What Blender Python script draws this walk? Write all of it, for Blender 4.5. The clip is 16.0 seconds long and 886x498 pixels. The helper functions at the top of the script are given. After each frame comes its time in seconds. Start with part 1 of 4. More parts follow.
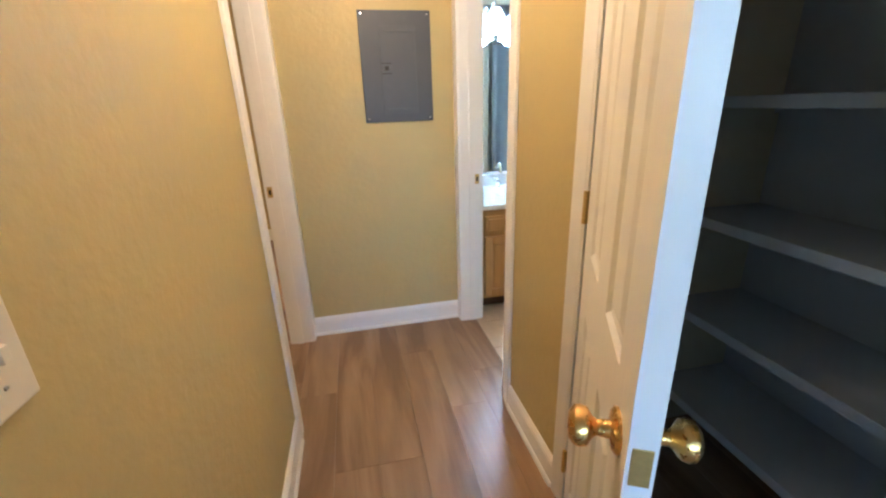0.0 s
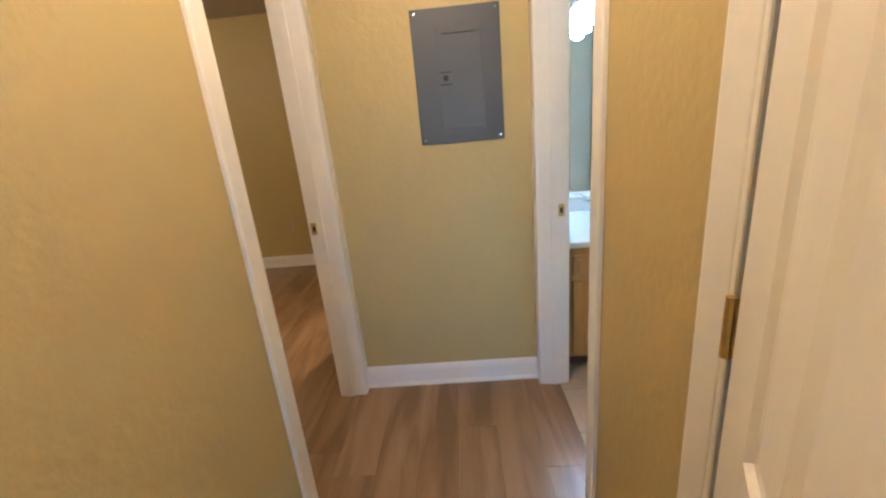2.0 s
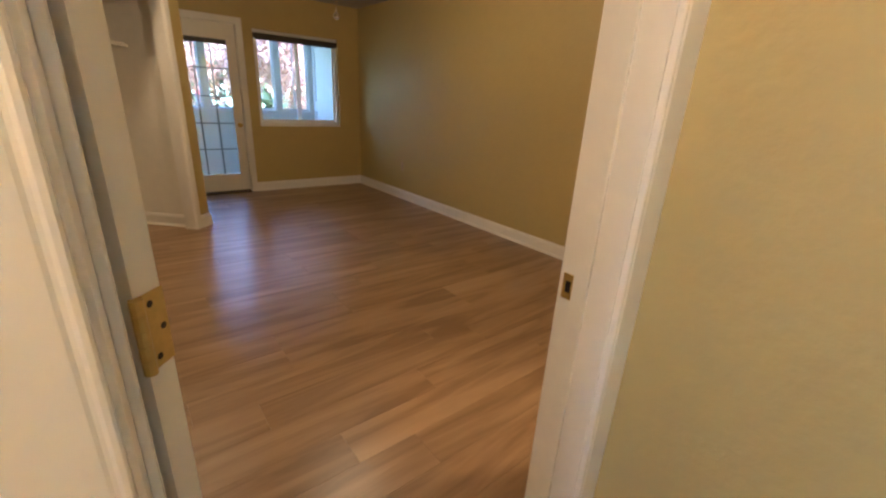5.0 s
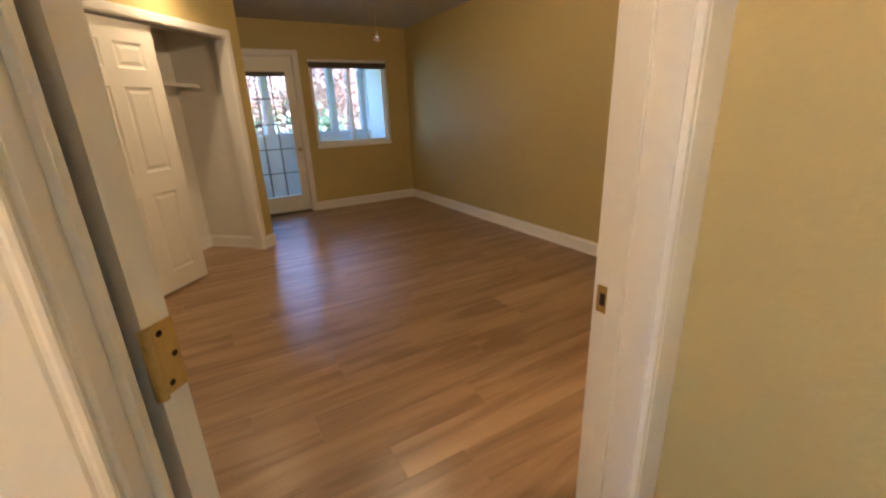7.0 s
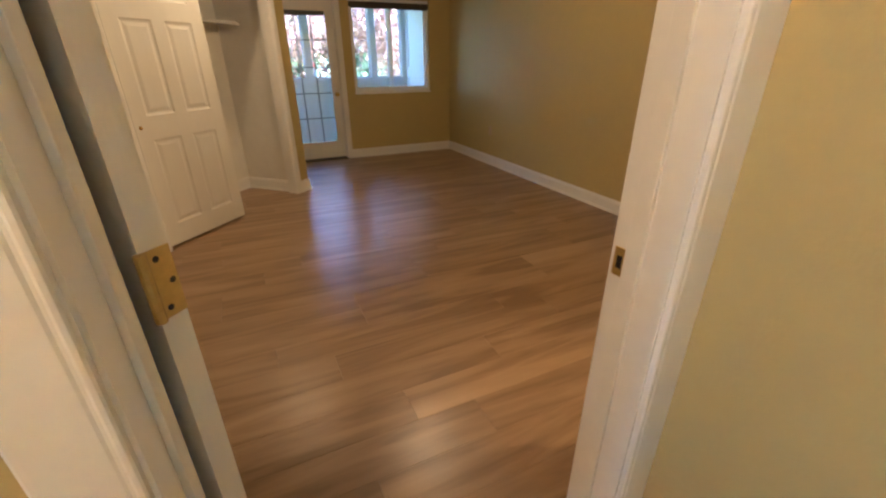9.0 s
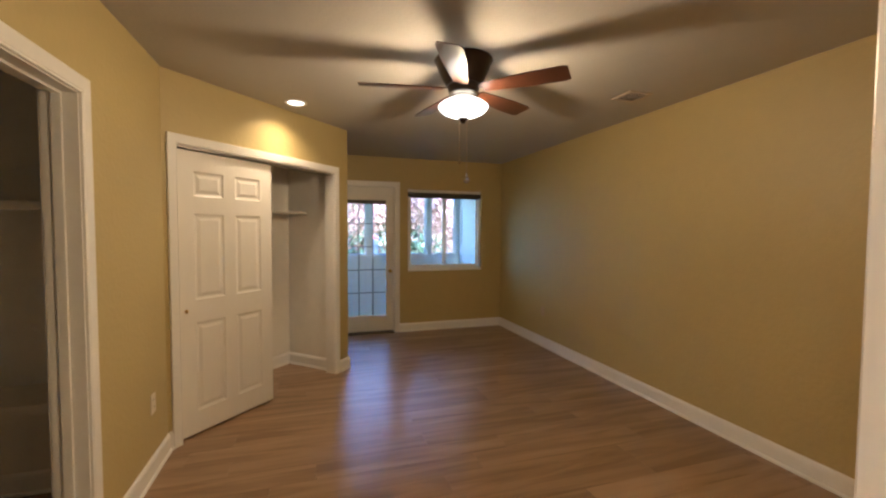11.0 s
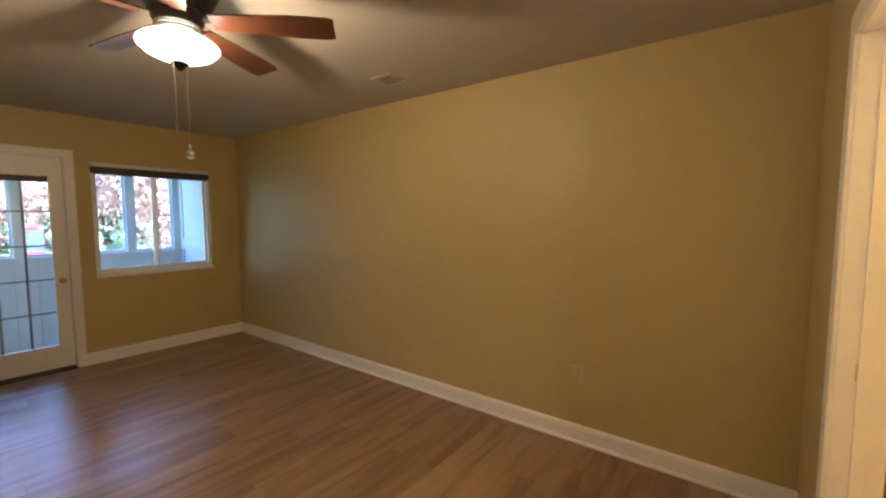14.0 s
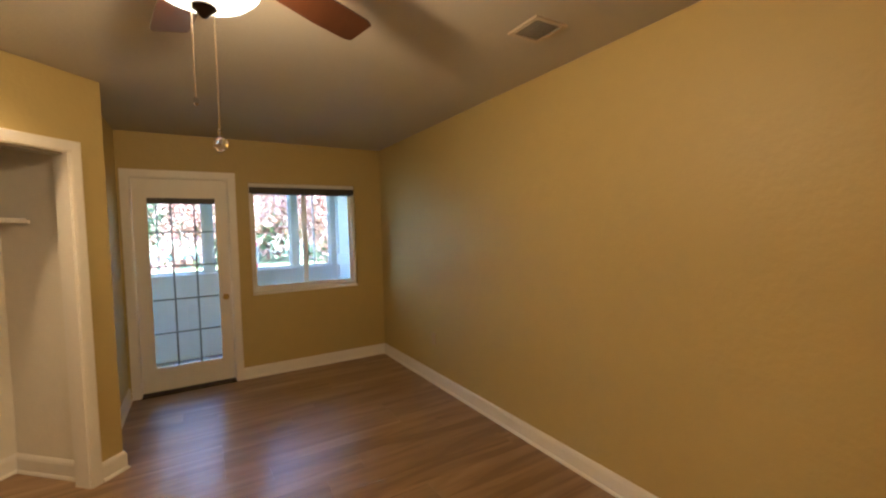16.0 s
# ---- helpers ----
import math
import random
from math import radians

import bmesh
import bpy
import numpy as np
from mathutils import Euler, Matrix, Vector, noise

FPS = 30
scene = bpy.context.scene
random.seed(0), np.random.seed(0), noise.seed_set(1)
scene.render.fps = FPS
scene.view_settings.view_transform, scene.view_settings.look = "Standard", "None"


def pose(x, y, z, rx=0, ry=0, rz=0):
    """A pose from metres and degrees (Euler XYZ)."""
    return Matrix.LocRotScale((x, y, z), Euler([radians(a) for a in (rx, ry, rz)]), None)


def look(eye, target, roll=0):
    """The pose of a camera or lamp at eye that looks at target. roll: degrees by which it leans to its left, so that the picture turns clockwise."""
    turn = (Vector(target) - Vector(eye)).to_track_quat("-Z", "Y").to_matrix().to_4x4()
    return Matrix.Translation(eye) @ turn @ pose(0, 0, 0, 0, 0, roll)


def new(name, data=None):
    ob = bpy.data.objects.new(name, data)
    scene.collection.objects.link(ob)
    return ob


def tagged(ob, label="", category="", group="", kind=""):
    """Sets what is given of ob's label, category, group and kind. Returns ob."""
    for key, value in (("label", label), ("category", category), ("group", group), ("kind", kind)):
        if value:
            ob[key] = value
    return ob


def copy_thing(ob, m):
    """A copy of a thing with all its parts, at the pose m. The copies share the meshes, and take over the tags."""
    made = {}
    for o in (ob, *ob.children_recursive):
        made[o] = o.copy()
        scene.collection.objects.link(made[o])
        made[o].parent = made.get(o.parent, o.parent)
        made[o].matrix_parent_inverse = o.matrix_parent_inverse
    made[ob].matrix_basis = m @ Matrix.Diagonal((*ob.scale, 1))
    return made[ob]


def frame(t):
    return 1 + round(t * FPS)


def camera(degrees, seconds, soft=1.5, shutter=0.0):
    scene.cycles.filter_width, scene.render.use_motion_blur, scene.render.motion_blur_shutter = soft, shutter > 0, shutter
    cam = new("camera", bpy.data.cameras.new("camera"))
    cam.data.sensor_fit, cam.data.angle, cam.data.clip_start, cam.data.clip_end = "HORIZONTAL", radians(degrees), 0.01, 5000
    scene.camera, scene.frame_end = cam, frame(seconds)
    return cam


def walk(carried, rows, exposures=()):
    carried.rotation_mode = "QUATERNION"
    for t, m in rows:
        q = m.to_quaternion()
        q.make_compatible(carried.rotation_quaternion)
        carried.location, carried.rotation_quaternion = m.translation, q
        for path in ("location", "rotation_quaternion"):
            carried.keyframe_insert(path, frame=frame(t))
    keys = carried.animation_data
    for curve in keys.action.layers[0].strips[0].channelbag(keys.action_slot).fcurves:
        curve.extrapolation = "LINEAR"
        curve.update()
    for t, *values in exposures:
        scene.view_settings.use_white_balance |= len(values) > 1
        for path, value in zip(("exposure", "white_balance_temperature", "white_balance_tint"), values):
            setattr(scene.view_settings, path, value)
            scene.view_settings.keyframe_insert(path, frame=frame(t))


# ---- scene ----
cam = camera(94.4, 16.0, soft=2.3)
PATH = [
    (0, (0.002, 0.007, 1.351), (0.39, 1.855, 0.692), -1.9),
    (0.5, (0.007, 0.175, 1.39), (0.245, 2.06, 0.767), -1.7),
    (1, (0.057, 0.309, 1.347), (0.352, 2.188, 0.729), -2.5),
    (1.5, (0.195, 0.399, 1.357), (0.411, 2.295, 0.76), -2.2),
    (2, (0.258, 0.476, 1.377), (0.151, 2.382, 0.78), -5.4),
    (2.5, (0.182, 0.662, 1.36), (0.155, 2.592, 0.84), -1.5),
    (3, (0.124, 0.965, 1.357), (0.122, 2.89, 0.815), -1.5),
    (3.5, (0.134, 1.219, 1.346), (-0.426, 3.05, 0.769), 0.6),
    (4, (0.093, 1.412, 1.328), (-0.903, 2.97, 0.566), 0.6),
    (4.5, (-0.025, 1.647, 1.272), (-1.233, 3.054, 0.524), 2.1),
    (5, (0.007, 1.625, 1.301), (-1.455, 2.81, 0.623), 3.1),
    (5.2, (-0.027, 1.656, 1.312), (-1.552, 2.75, 0.621), 2.8),
    (7.3, (0.058, 1.713, 1.309), (-1.579, 2.669, 0.671), -2.3),
    (7.5, (0.076, 1.726, 1.316), (-1.5, 2.771, 0.666), -3.1),
    (8, (0.095, 1.746, 1.315), (-1.376, 2.923, 0.643), -3.2),
    (8.5, (0.07, 1.757, 1.296), (-1.503, 2.703, 0.5), -1.7),
    (9, (0.041, 1.747, 1.29), (-1.605, 2.516, 0.453), -0.4),
    (9.5, (-0.085, 1.765, 1.32), (-1.838, 2.513, 0.716), 1.7),
    (10, (-0.186, 1.789, 1.362), (-2.019, 2.527, 1.049), 0.5),
    (10.2, (-0.216, 1.829, 1.373), (-2.084, 2.511, 1.163), 0.3),
    (12.3, (-0.356, 1.977, 1.52), (-2.264, 2.576, 1.477), 0.1),
    (12.5, (-0.426, 2.002, 1.514), (-2.327, 2.62, 1.458), -0.6),
    (13, (-0.629, 2.05, 1.517), (-2.323, 3.114, 1.552), 0.8),
    (13.5, (-0.725, 2.089, 1.505), (-2.124, 3.516, 1.428), 0.8),
    (14, (-0.703, 2.064, 1.49), (-1.905, 3.655, 1.331), -0.0),
    (14.5, (-0.76, 2.08, 1.491), (-1.974, 3.659, 1.315), 0.1),
    (15, (-0.913, 2.211, 1.484), (-2.217, 3.719, 1.327), 0.1),
    (15.5, (-1.145, 2.503, 1.501), (-2.638, 3.829, 1.395), -1.2),
    (16, (-1.303, 2.754, 1.494), (-3.016, 3.781, 1.4), -1.5),
]
walk(cam, [(t, look(eye, target, roll)) for t, eye, target, roll in PATH],
     exposures=[(0.0, 4.7, 4600, 10), (0.7, 4.3, 4600, 10), (2.0, 4.4, 4600, 10), (3.0, 4.27, 4650, 10), (4.0, 4.52, 4850, 10), (9.0, 4.58, 4850, 10), (10.0, 4.55, 4700, 10), (12.5, 4.58, 4600, 10), (14.0, 4.68, 4700, 10), (15.0, 4.82, 5150, 10), (16.0, 4.8, 5250, 10)])

# ---- world and lights ----
world = bpy.data.worlds.new("world")
scene.world = world
world.use_nodes = True
wn = world.node_tree
sky = wn.nodes.new("ShaderNodeTexSky")
sky.sky_type, sky.sun_disc = "NISHITA", False
sky.sun_elevation, sky.sun_rotation = radians(46), radians(30)
wn.links.new(sky.outputs[0], wn.nodes["Background"].inputs[0])
wn.nodes["Background"].inputs[1].default_value = 0.15


def lamp(name, kind, m, energy, color, size=0.1, size_y=0.0, angle=0.0):
    data = bpy.data.lights.new(name, kind)
    data.energy, data.color = energy, color
    if kind == "AREA":
        data.size = size
        if size_y:
            data.shape, data.size_y = "RECTANGLE", size_y
    elif kind == "SUN":
        data.angle = angle
    else:
        data.shadow_soft_size = size
    ob = new(name, data)
    ob.matrix_world = m
    return ob


WARM = (1.0, 0.605, 0.25)
lamp("sun", "SUN", look((12, 20, 24), (0, 0, 0)), 2.0, (1.0, 0.95, 0.86), angle=radians(0.5))
lamp("fan_bulb", "POINT", pose(-2.61, 2.80, 2.148), 2.5, WARM, 0.05)
lamp("downlight_bulb", "SPOT", look((-3.80, 1.815, 2.45), (-3.80, 1.815, 0)), 2.6, WARM, 0.045)
bpy.data.lights["downlight_bulb"].spot_size, bpy.data.lights["downlight_bulb"].spot_blend = radians(140), 1.0
lamp("hall_bulb", "POINT", pose(0.13, 1.25, 2.34), 2.1, (1.0, 0.63, 0.32), 0.08)
for vx in (1.03, 1.23, 1.43):
    lamp("vanity_bulb", "POINT", pose(vx, 2.93, 1.80), 0.24, (0.80, 0.93, 1.0), 0.04)
lamp("ensuite_bulb", "POINT", pose(0.12, 4.32, 1.95), 6.5, WARM, 0.08)
lamp("living_daylight", "AREA", look((-0.6, -3.95, 1.5), (0, 0, 1.2)), 1.3, (0.84, 0.92, 1.0), 1.4, 1.2)


# ---- materials ----
def mat(name, color, rough=0.5, metal=0.0, var=0.08, scale=6.0, bump=0.0, bump_scale=60.0, stretch=(1, 1, 1), spread=0.0, coat=0.0, detail=6.0):
    """A procedural surface: base colour varied at two scales, optional relief, and a random shift from piece to piece."""
    m = bpy.data.materials.new(name)
    m.use_nodes = True
    n, l = m.node_tree.nodes, m.node_tree.links
    b = n["Principled BSDF"]
    b.inputs["Metallic"].default_value = metal
    b.inputs["Coat Weight"].default_value = coat
    co = n.new("ShaderNodeTexCoord")
    mp = n.new("ShaderNodeMapping")
    mp.inputs["Scale"].default_value = stretch
    l.new(co.outputs["Object"], mp.inputs[0])
    big, small = n.new("ShaderNodeTexNoise"), n.new("ShaderNodeTexNoise")
    big.inputs["Scale"].default_value, big.inputs["Detail"].default_value = scale * 0.3, 3.0
    small.inputs["Scale"].default_value, small.inputs["Detail"].default_value = scale * 4, detail
    l.new(mp.outputs[0], big.inputs[0]), l.new(mp.outputs[0], small.inputs[0])
    add = n.new("ShaderNodeMath")
    add.operation = "ADD"
    l.new(big.outputs[0], add.inputs[0]), l.new(small.outputs[0], add.inputs[1])
    ran = n.new("ShaderNodeMapRange")
    ran.inputs["From Min"].default_value, ran.inputs["From Max"].default_value = 0.6, 1.4
    ran.inputs["To Min"].default_value, ran.inputs["To Max"].default_value = 1 - var, 1 + var
    l.new(add.outputs[0], ran.inputs[0])
    value = ran.outputs[0]
    if spread:
        info = n.new("ShaderNodeObjectInfo")
        sp = n.new("ShaderNodeMapRange")
        sp.inputs["To Min"].default_value, sp.inputs["To Max"].default_value = 1 - spread, 1 + spread
        l.new(info.outputs["Random"], sp.inputs[0])
        mul = n.new("ShaderNodeMath")
        mul.operation = "MULTIPLY"
        l.new(value, mul.inputs[0]), l.new(sp.outputs[0], mul.inputs[1])
        value = mul.outputs[0]
    hsv = n.new("ShaderNodeHueSaturation")
    hsv.inputs["Color"].default_value = (*color, 1)
    l.new(value, hsv.inputs["Value"])
    l.new(hsv.outputs[0], b.inputs["Base Color"])
    rr = n.new("ShaderNodeMapRange")
    rr.inputs["To Min"].default_value, rr.inputs["To Max"].default_value = max(rough - 0.06, 0.02), min(rough + 0.06, 1)
    l.new(small.outputs[0], rr.inputs[0])
    l.new(rr.outputs[0], b.inputs["Roughness"])
    if bump:
        bn, bp = n.new("ShaderNodeTexNoise"), n.new("ShaderNodeBump")
        bn.inputs["Scale"].default_value, bn.inputs["Detail"].default_value = bump_scale, 3.0
        l.new(mp.outputs[0], bn.inputs[0])
        bp.inputs["Strength"].default_value, bp.inputs["Distance"].default_value = bump, 0.004
        l.new(bn.outputs[0], bp.inputs["Height"])
        l.new(bp.outputs[0], b.inputs["Normal"])
    return m


def glow(name, color, strength):
    m = bpy.data.materials.new(name)
    m.use_nodes = True
    b = m.node_tree.nodes["Principled BSDF"]
    b.inputs["Base Color"].default_value = (0.9, 0.88, 0.84, 1)
    b.inputs["Roughness"].default_value = 0.3
    b.inputs["Emission Color"].default_value = (*color, 1)
    b.inputs["Emission Strength"].default_value = strength
    return m


def wood_planks(name, dark, mid, pale, rough):
    """Plank flooring: cathedral grain drawn out along y, streaks, and its own tone for every plank."""
    m = bpy.data.materials.new(name)
    m.use_nodes = True
    n, l = m.node_tree.nodes, m.node_tree.links
    b = n["Principled BSDF"]
    co, info = n.new("ShaderNodeTexCoord"), n.new("ShaderNodeObjectInfo")
    shift = n.new("ShaderNodeVectorMath")
    shift.operation = "MULTIPLY_ADD"
    shift.inputs[1].default_value = (1, 1, 1)
    comb = n.new("ShaderNodeCombineXYZ")
    mul = n.new("ShaderNodeMath")
    mul.operation = "MULTIPLY"
    mul.inputs[1].default_value = 40.0
    l.new(info.outputs["Random"], mul.inputs[0])
    l.new(mul.outputs[0], comb.inputs[2]), l.new(mul.outputs[0], comb.inputs[1])
    l.new(co.outputs["Object"], shift.inputs[0]), l.new(comb.outputs[0], shift.inputs[2])
    mp = n.new("ShaderNodeMapping")
    mp.inputs["Scale"].default_value = (1.0, 0.11, 1.0)
    l.new(shift.outputs[0], mp.inputs[0])
    wide, fine = n.new("ShaderNodeTexNoise"), n.new("ShaderNodeTexNoise")
    wide.inputs["Scale"].default_value, wide.inputs["Detail"].default_value, wide.inputs["Distortion"].default_value = 7.0, 3.0, 1.2
    fine.inputs["Scale"].default_value, fine.inputs["Detail"].default_value = 70.0, 5.0
    l.new(mp.outputs[0], wide.inputs[0]), l.new(mp.outputs[0], fine.inputs[0])
    mix = n.new("ShaderNodeMath")
    mix.operation = "MULTIPLY_ADD"
    mix.inputs[1].default_value = 0.12
    l.new(fine.outputs[0], mix.inputs[0]), l.new(wide.outputs[0], mix.inputs[2])
    ramp = n.new("ShaderNodeValToRGB")
    e = ramp.color_ramp.elements
    e[0].position, e[0].color = 0.42, (*dark, 1)
    e[1].position, e[1].color = 0.80, (*pale, 1)
    e.new(0.60).color = (*mid, 1)
    l.new(mix.outputs[0], ramp.inputs[0])
    hsv = n.new("ShaderNodeHueSaturation")
    tone = n.new("ShaderNodeMapRange")
    tone.inputs["To Min"].default_value, tone.inputs["To Max"].default_value = 0.96, 1.04
    l.new(info.outputs["Random"], tone.inputs[0])
    l.new(tone.outputs[0], hsv.inputs["Value"])
    l.new(ramp.outputs[0], hsv.inputs["Color"])
    l.new(hsv.outputs[0], b.inputs["Base Color"])
    rr = n.new("ShaderNodeMapRange")
    rr.inputs["To Min"].default_value, rr.inputs["To Max"].default_value = rough - 0.05, rough + 0.08
    l.new(fine.outputs[0], rr.inputs[0]), l.new(rr.outputs[0], b.inputs["Roughness"])
    bp = n.new("ShaderNodeBump")
    bp.inputs["Strength"].default_value, bp.inputs["Distance"].default_value = 0.12, 0.002
    l.new(fine.outputs[0], bp.inputs["Height"]), l.new(bp.outputs[0], b.inputs["Normal"])
    return m


def glass(name, rough=0.0, tint=(0.97, 0.99, 1.0)):
    m = bpy.data.materials.new(name)
    m.use_nodes = True
    b = m.node_tree.nodes["Principled BSDF"]
    b.inputs["Base Color"].default_value = (*tint, 1)
    b.inputs["Transmission Weight"].default_value = 1.0
    b.inputs["Roughness"].default_value, b.inputs["IOR"].default_value = rough, 1.45
    return m


PAINT = mat("tan_wall_paint", (0.50, 0.402, 0.160), 0.5, var=0.035, scale=3, bump=0.55, bump_scale=36)
CEIL = mat("ceiling_paint", (0.48, 0.455, 0.41), 0.8, var=0.03, scale=3, bump=0.35, bump_scale=55)
# closet paint greyed down: the linen closet's shade is put into the colour
LINENDIM = mat("linen_closet_shade_grey", (0.50, 0.50, 0.49), 0.7, var=0.05, scale=3, bump=0.35, bump_scale=42)
CLOSET = mat("closet_white_paint", (0.80, 0.77, 0.70), 0.7, var=0.04, scale=3, bump=0.35, bump_scale=42)
TRIM = mat("white_trim_enamel", (0.83, 0.81, 0.77), 0.35, var=0.03, scale=8, bump=0.12, bump_scale=30)
DOORW = mat("white_door_enamel", (0.84, 0.81, 0.75), 0.38, var=0.03, scale=5, bump=0.15, bump_scale=90, stretch=(1, 1, 0.2))
FLOORW = wood_planks("oak_vinyl_plank", (0.205, 0.125, 0.062), (0.310, 0.198, 0.104), (0.39, 0.260, 0.145), 0.30)
SUBFLOOR = mat("plank_joint", (0.05, 0.03, 0.02), 0.8)
TILE = mat("beige_tile", (0.55, 0.45, 0.33), 0.4, var=0.12, scale=6, spread=0.05)
GROUT = mat("grout", (0.36, 0.30, 0.24), 0.9)
BRASS = mat("brass", (0.72, 0.46, 0.13), 0.28, metal=1.0, var=0.1, scale=20)
DULLB = mat("antique_brass", (0.60, 0.43, 0.14), 0.40, metal=0.9, var=0.15, scale=25)
DARKM = mat("dark_slot", (0.02, 0.015, 0.012), 0.7)
STEELP = mat("grey_panel_enamel", (0.078, 0.080, 0.088), 0.45, var=0.06, scale=10, bump=0.1, bump_scale=140)
STEELQ = mat("grey_panel_door_enamel", (0.084, 0.086, 0.095), 0.42, var=0.06, scale=10, bump=0.1, bump_scale=140)
CHROME = mat("chrome", (0.8, 0.82, 0.85), 0.12, metal=1.0, var=0.02)
OAK = mat("honey_oak", (0.50, 0.285, 0.080), 0.42, var=0.16, scale=9, stretch=(1, 1, 0.12), detail=8)
MARBLE = mat("white_cultured_marble", (0.82, 0.82, 0.80), 0.18, var=0.03, scale=4)
PORC = mat("porcelain", (0.82, 0.81, 0.79), 0.12, var=0.02)
PLASTIC = mat("ivory_plastic", (0.74, 0.68, 0.55), 0.4, var=0.02)
TANPL = mat("tan_plastic", (0.52, 0.40, 0.22), 0.45, var=0.03)
BATHW = mat("bath_wall_paint", (0.62, 0.58, 0.42), 0.5, var=0.03, bump=0.35, bump_scale=42)
CURTAIN = mat("blue_grey_curtain", (0.56, 0.64, 0.68), 0.7, var=0.06, scale=5, bump=0.2, bump_scale=200)
MIRROR = mat("mirror_silver", (0.9, 0.92, 0.92), 0.02, metal=1.0, var=0.0)
MIRROR.node_tree.nodes["Principled BSDF"].inputs["Roughness"].default_value = 0.0
for link in list(MIRROR.node_tree.nodes["Principled BSDF"].inputs["Roughness"].links):
    MIRROR.node_tree.links.remove(link)
BLADE = mat("mahogany_blade", (0.060, 0.022, 0.010), 0.32, var=0.25, scale=10, stretch=(0.15, 1, 1), coat=0.3)
BRONZE = mat("dark_bronze", (0.035, 0.022, 0.016), 0.35, metal=0.6, var=0.1)
BOWL = glow("frosted_bowl", (1.0, 0.80, 0.50), 0.27)
SHADEG = glow("frosted_shade", (0.86, 0.95, 1.0), 0.35)
DISC = glow("downlight_lens", (1.0, 0.80, 0.52), 0.2)
GLASS = glass("window_glass")
CRYSTAL = glass("crystal", tint=(1, 0.97, 0.92))
VINYL = mat("white_vinyl", (0.80, 0.80, 0.78), 0.4, var=0.02)
BLIND = mat("dark_blind_cassette", (0.05, 0.045, 0.045), 0.5)
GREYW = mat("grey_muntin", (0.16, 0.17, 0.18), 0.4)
PORCHW = mat("porch_white_board", (0.54, 0.57, 0.61), 0.6, var=0.05, scale=4)
DECK = mat("porch_deck", (0.26, 0.25, 0.25), 0.7, var=0.12, scale=6)
VENTM = mat("vent_enamel", (0.52, 0.45, 0.36), 0.5)
SIGNR = mat("red_sign", (0.45, 0.05, 0.05), 0.5)
SIGNB = mat("sign_grey", (0.10, 0.11, 0.14), 0.5)
GRASS = mat("lawn", (0.16, 0.19, 0.08), 0.9, var=0.3, scale=3, bump=0.6, bump_scale=30)
BARK = mat("bark", (0.10, 0.07, 0.05), 0.9, var=0.25, scale=10, bump=0.6, bump_scale=30)
LEAFR = mat("red_maple_leaves", (0.34, 0.185, 0.140), 0.6, var=0.3, scale=4)
LEAFG = mat("green_leaves", (0.145, 0.18, 0.095), 0.6, var=0.3, scale=4)
SIDING = mat("far_siding", (0.62, 0.60, 0.55), 0.7, var=0.05)


# ---- building helpers ----
def part(name, bm, material, parent=None, label="", smooth=False):
    bmesh.ops.recalc_face_normals(bm, faces=bm.faces)
    me = bpy.data.meshes.new(name)
    bm.to_mesh(me)
    bm.free()
    me.materials.append(material)
    if smooth:
        me.shade_smooth()
        me.set_sharp_from_angle(angle=radians(35))
    ob = new(name, me)
    if parent:
        ob.parent = parent
    return tagged(ob, label=label)


def thing(name, m, label, category, group=""):
    ob = new(name)
    ob.empty_display_size = 0.1
    ob.matrix_world = m
    return tagged(ob, label=label, category=category, group=group)


def structure(name, bm, material, label, category):
    return tagged(part(name, bm, material), label=label, category=category, kind="structure")


def frame_of(ox, oy, ux, uy):
    """Local axes of a wall face: s along u, d out into the room (to the left of u), z up."""
    h = math.hypot(ux, uy)
    ux, uy = ux / h, uy / h
    return Matrix(((ux, -uy, 0, ox), (uy, ux, 0, oy), (0, 0, 1, 0), (0, 0, 0, 1)))


I4 = Matrix.Identity(4)


def box(bm, x0, x1, y0, y1, z0, z1, m=I4, bevel=0.0):
    vs = [bm.verts.new(m @ Vector((x, y, z))) for x in (x0, x1) for y in (y0, y1) for z in (z0, z1)]
    fs = [bm.faces.new([vs[i] for i in q]) for q in ((0, 1, 3, 2), (4, 6, 7, 5), (0, 4, 5, 1), (2, 3, 7, 6), (0, 2, 6, 4), (1, 5, 7, 3))]
    if bevel:
        bmesh.ops.bevel(bm, geom=list({e for f in fs for e in f.edges}), offset=bevel, segments=2, affect="EDGES", profile=0.6)
    return bm


def boxes(*rows, m=I4, bevel=0.0):
    bm = bmesh.new()
    for r in rows:
        box(bm, *r, m=m, bevel=bevel)
    return bm


def lathe(profile, m=I4, n=24, bm=None):
    """A turned body: rows of (radius, z) about the local z axis."""
    bm = bm or bmesh.new()
    rings = []
    for r, z in profile:
        if r < 1e-5:
            rings.append([bm.verts.new(m @ Vector((0, 0, z)))])
        else:
            rings.append([bm.verts.new(m @ Vector((r * math.cos(2 * math.pi * k / n), r * math.sin(2 * math.pi * k / n), z))) for k in range(n)])
    for a, b in zip(rings, rings[1:]):
        for k in range(n):
            k2 = (k + 1) % n
            q = [a[k % len(a)], a[k2 % len(a)], b[k2 % len(b)], b[k % len(b)]]
            q = [v for i, v in enumerate(q) if v not in q[:i]]
            if len(q) > 2:
                bm.faces.new(q)
    return bm


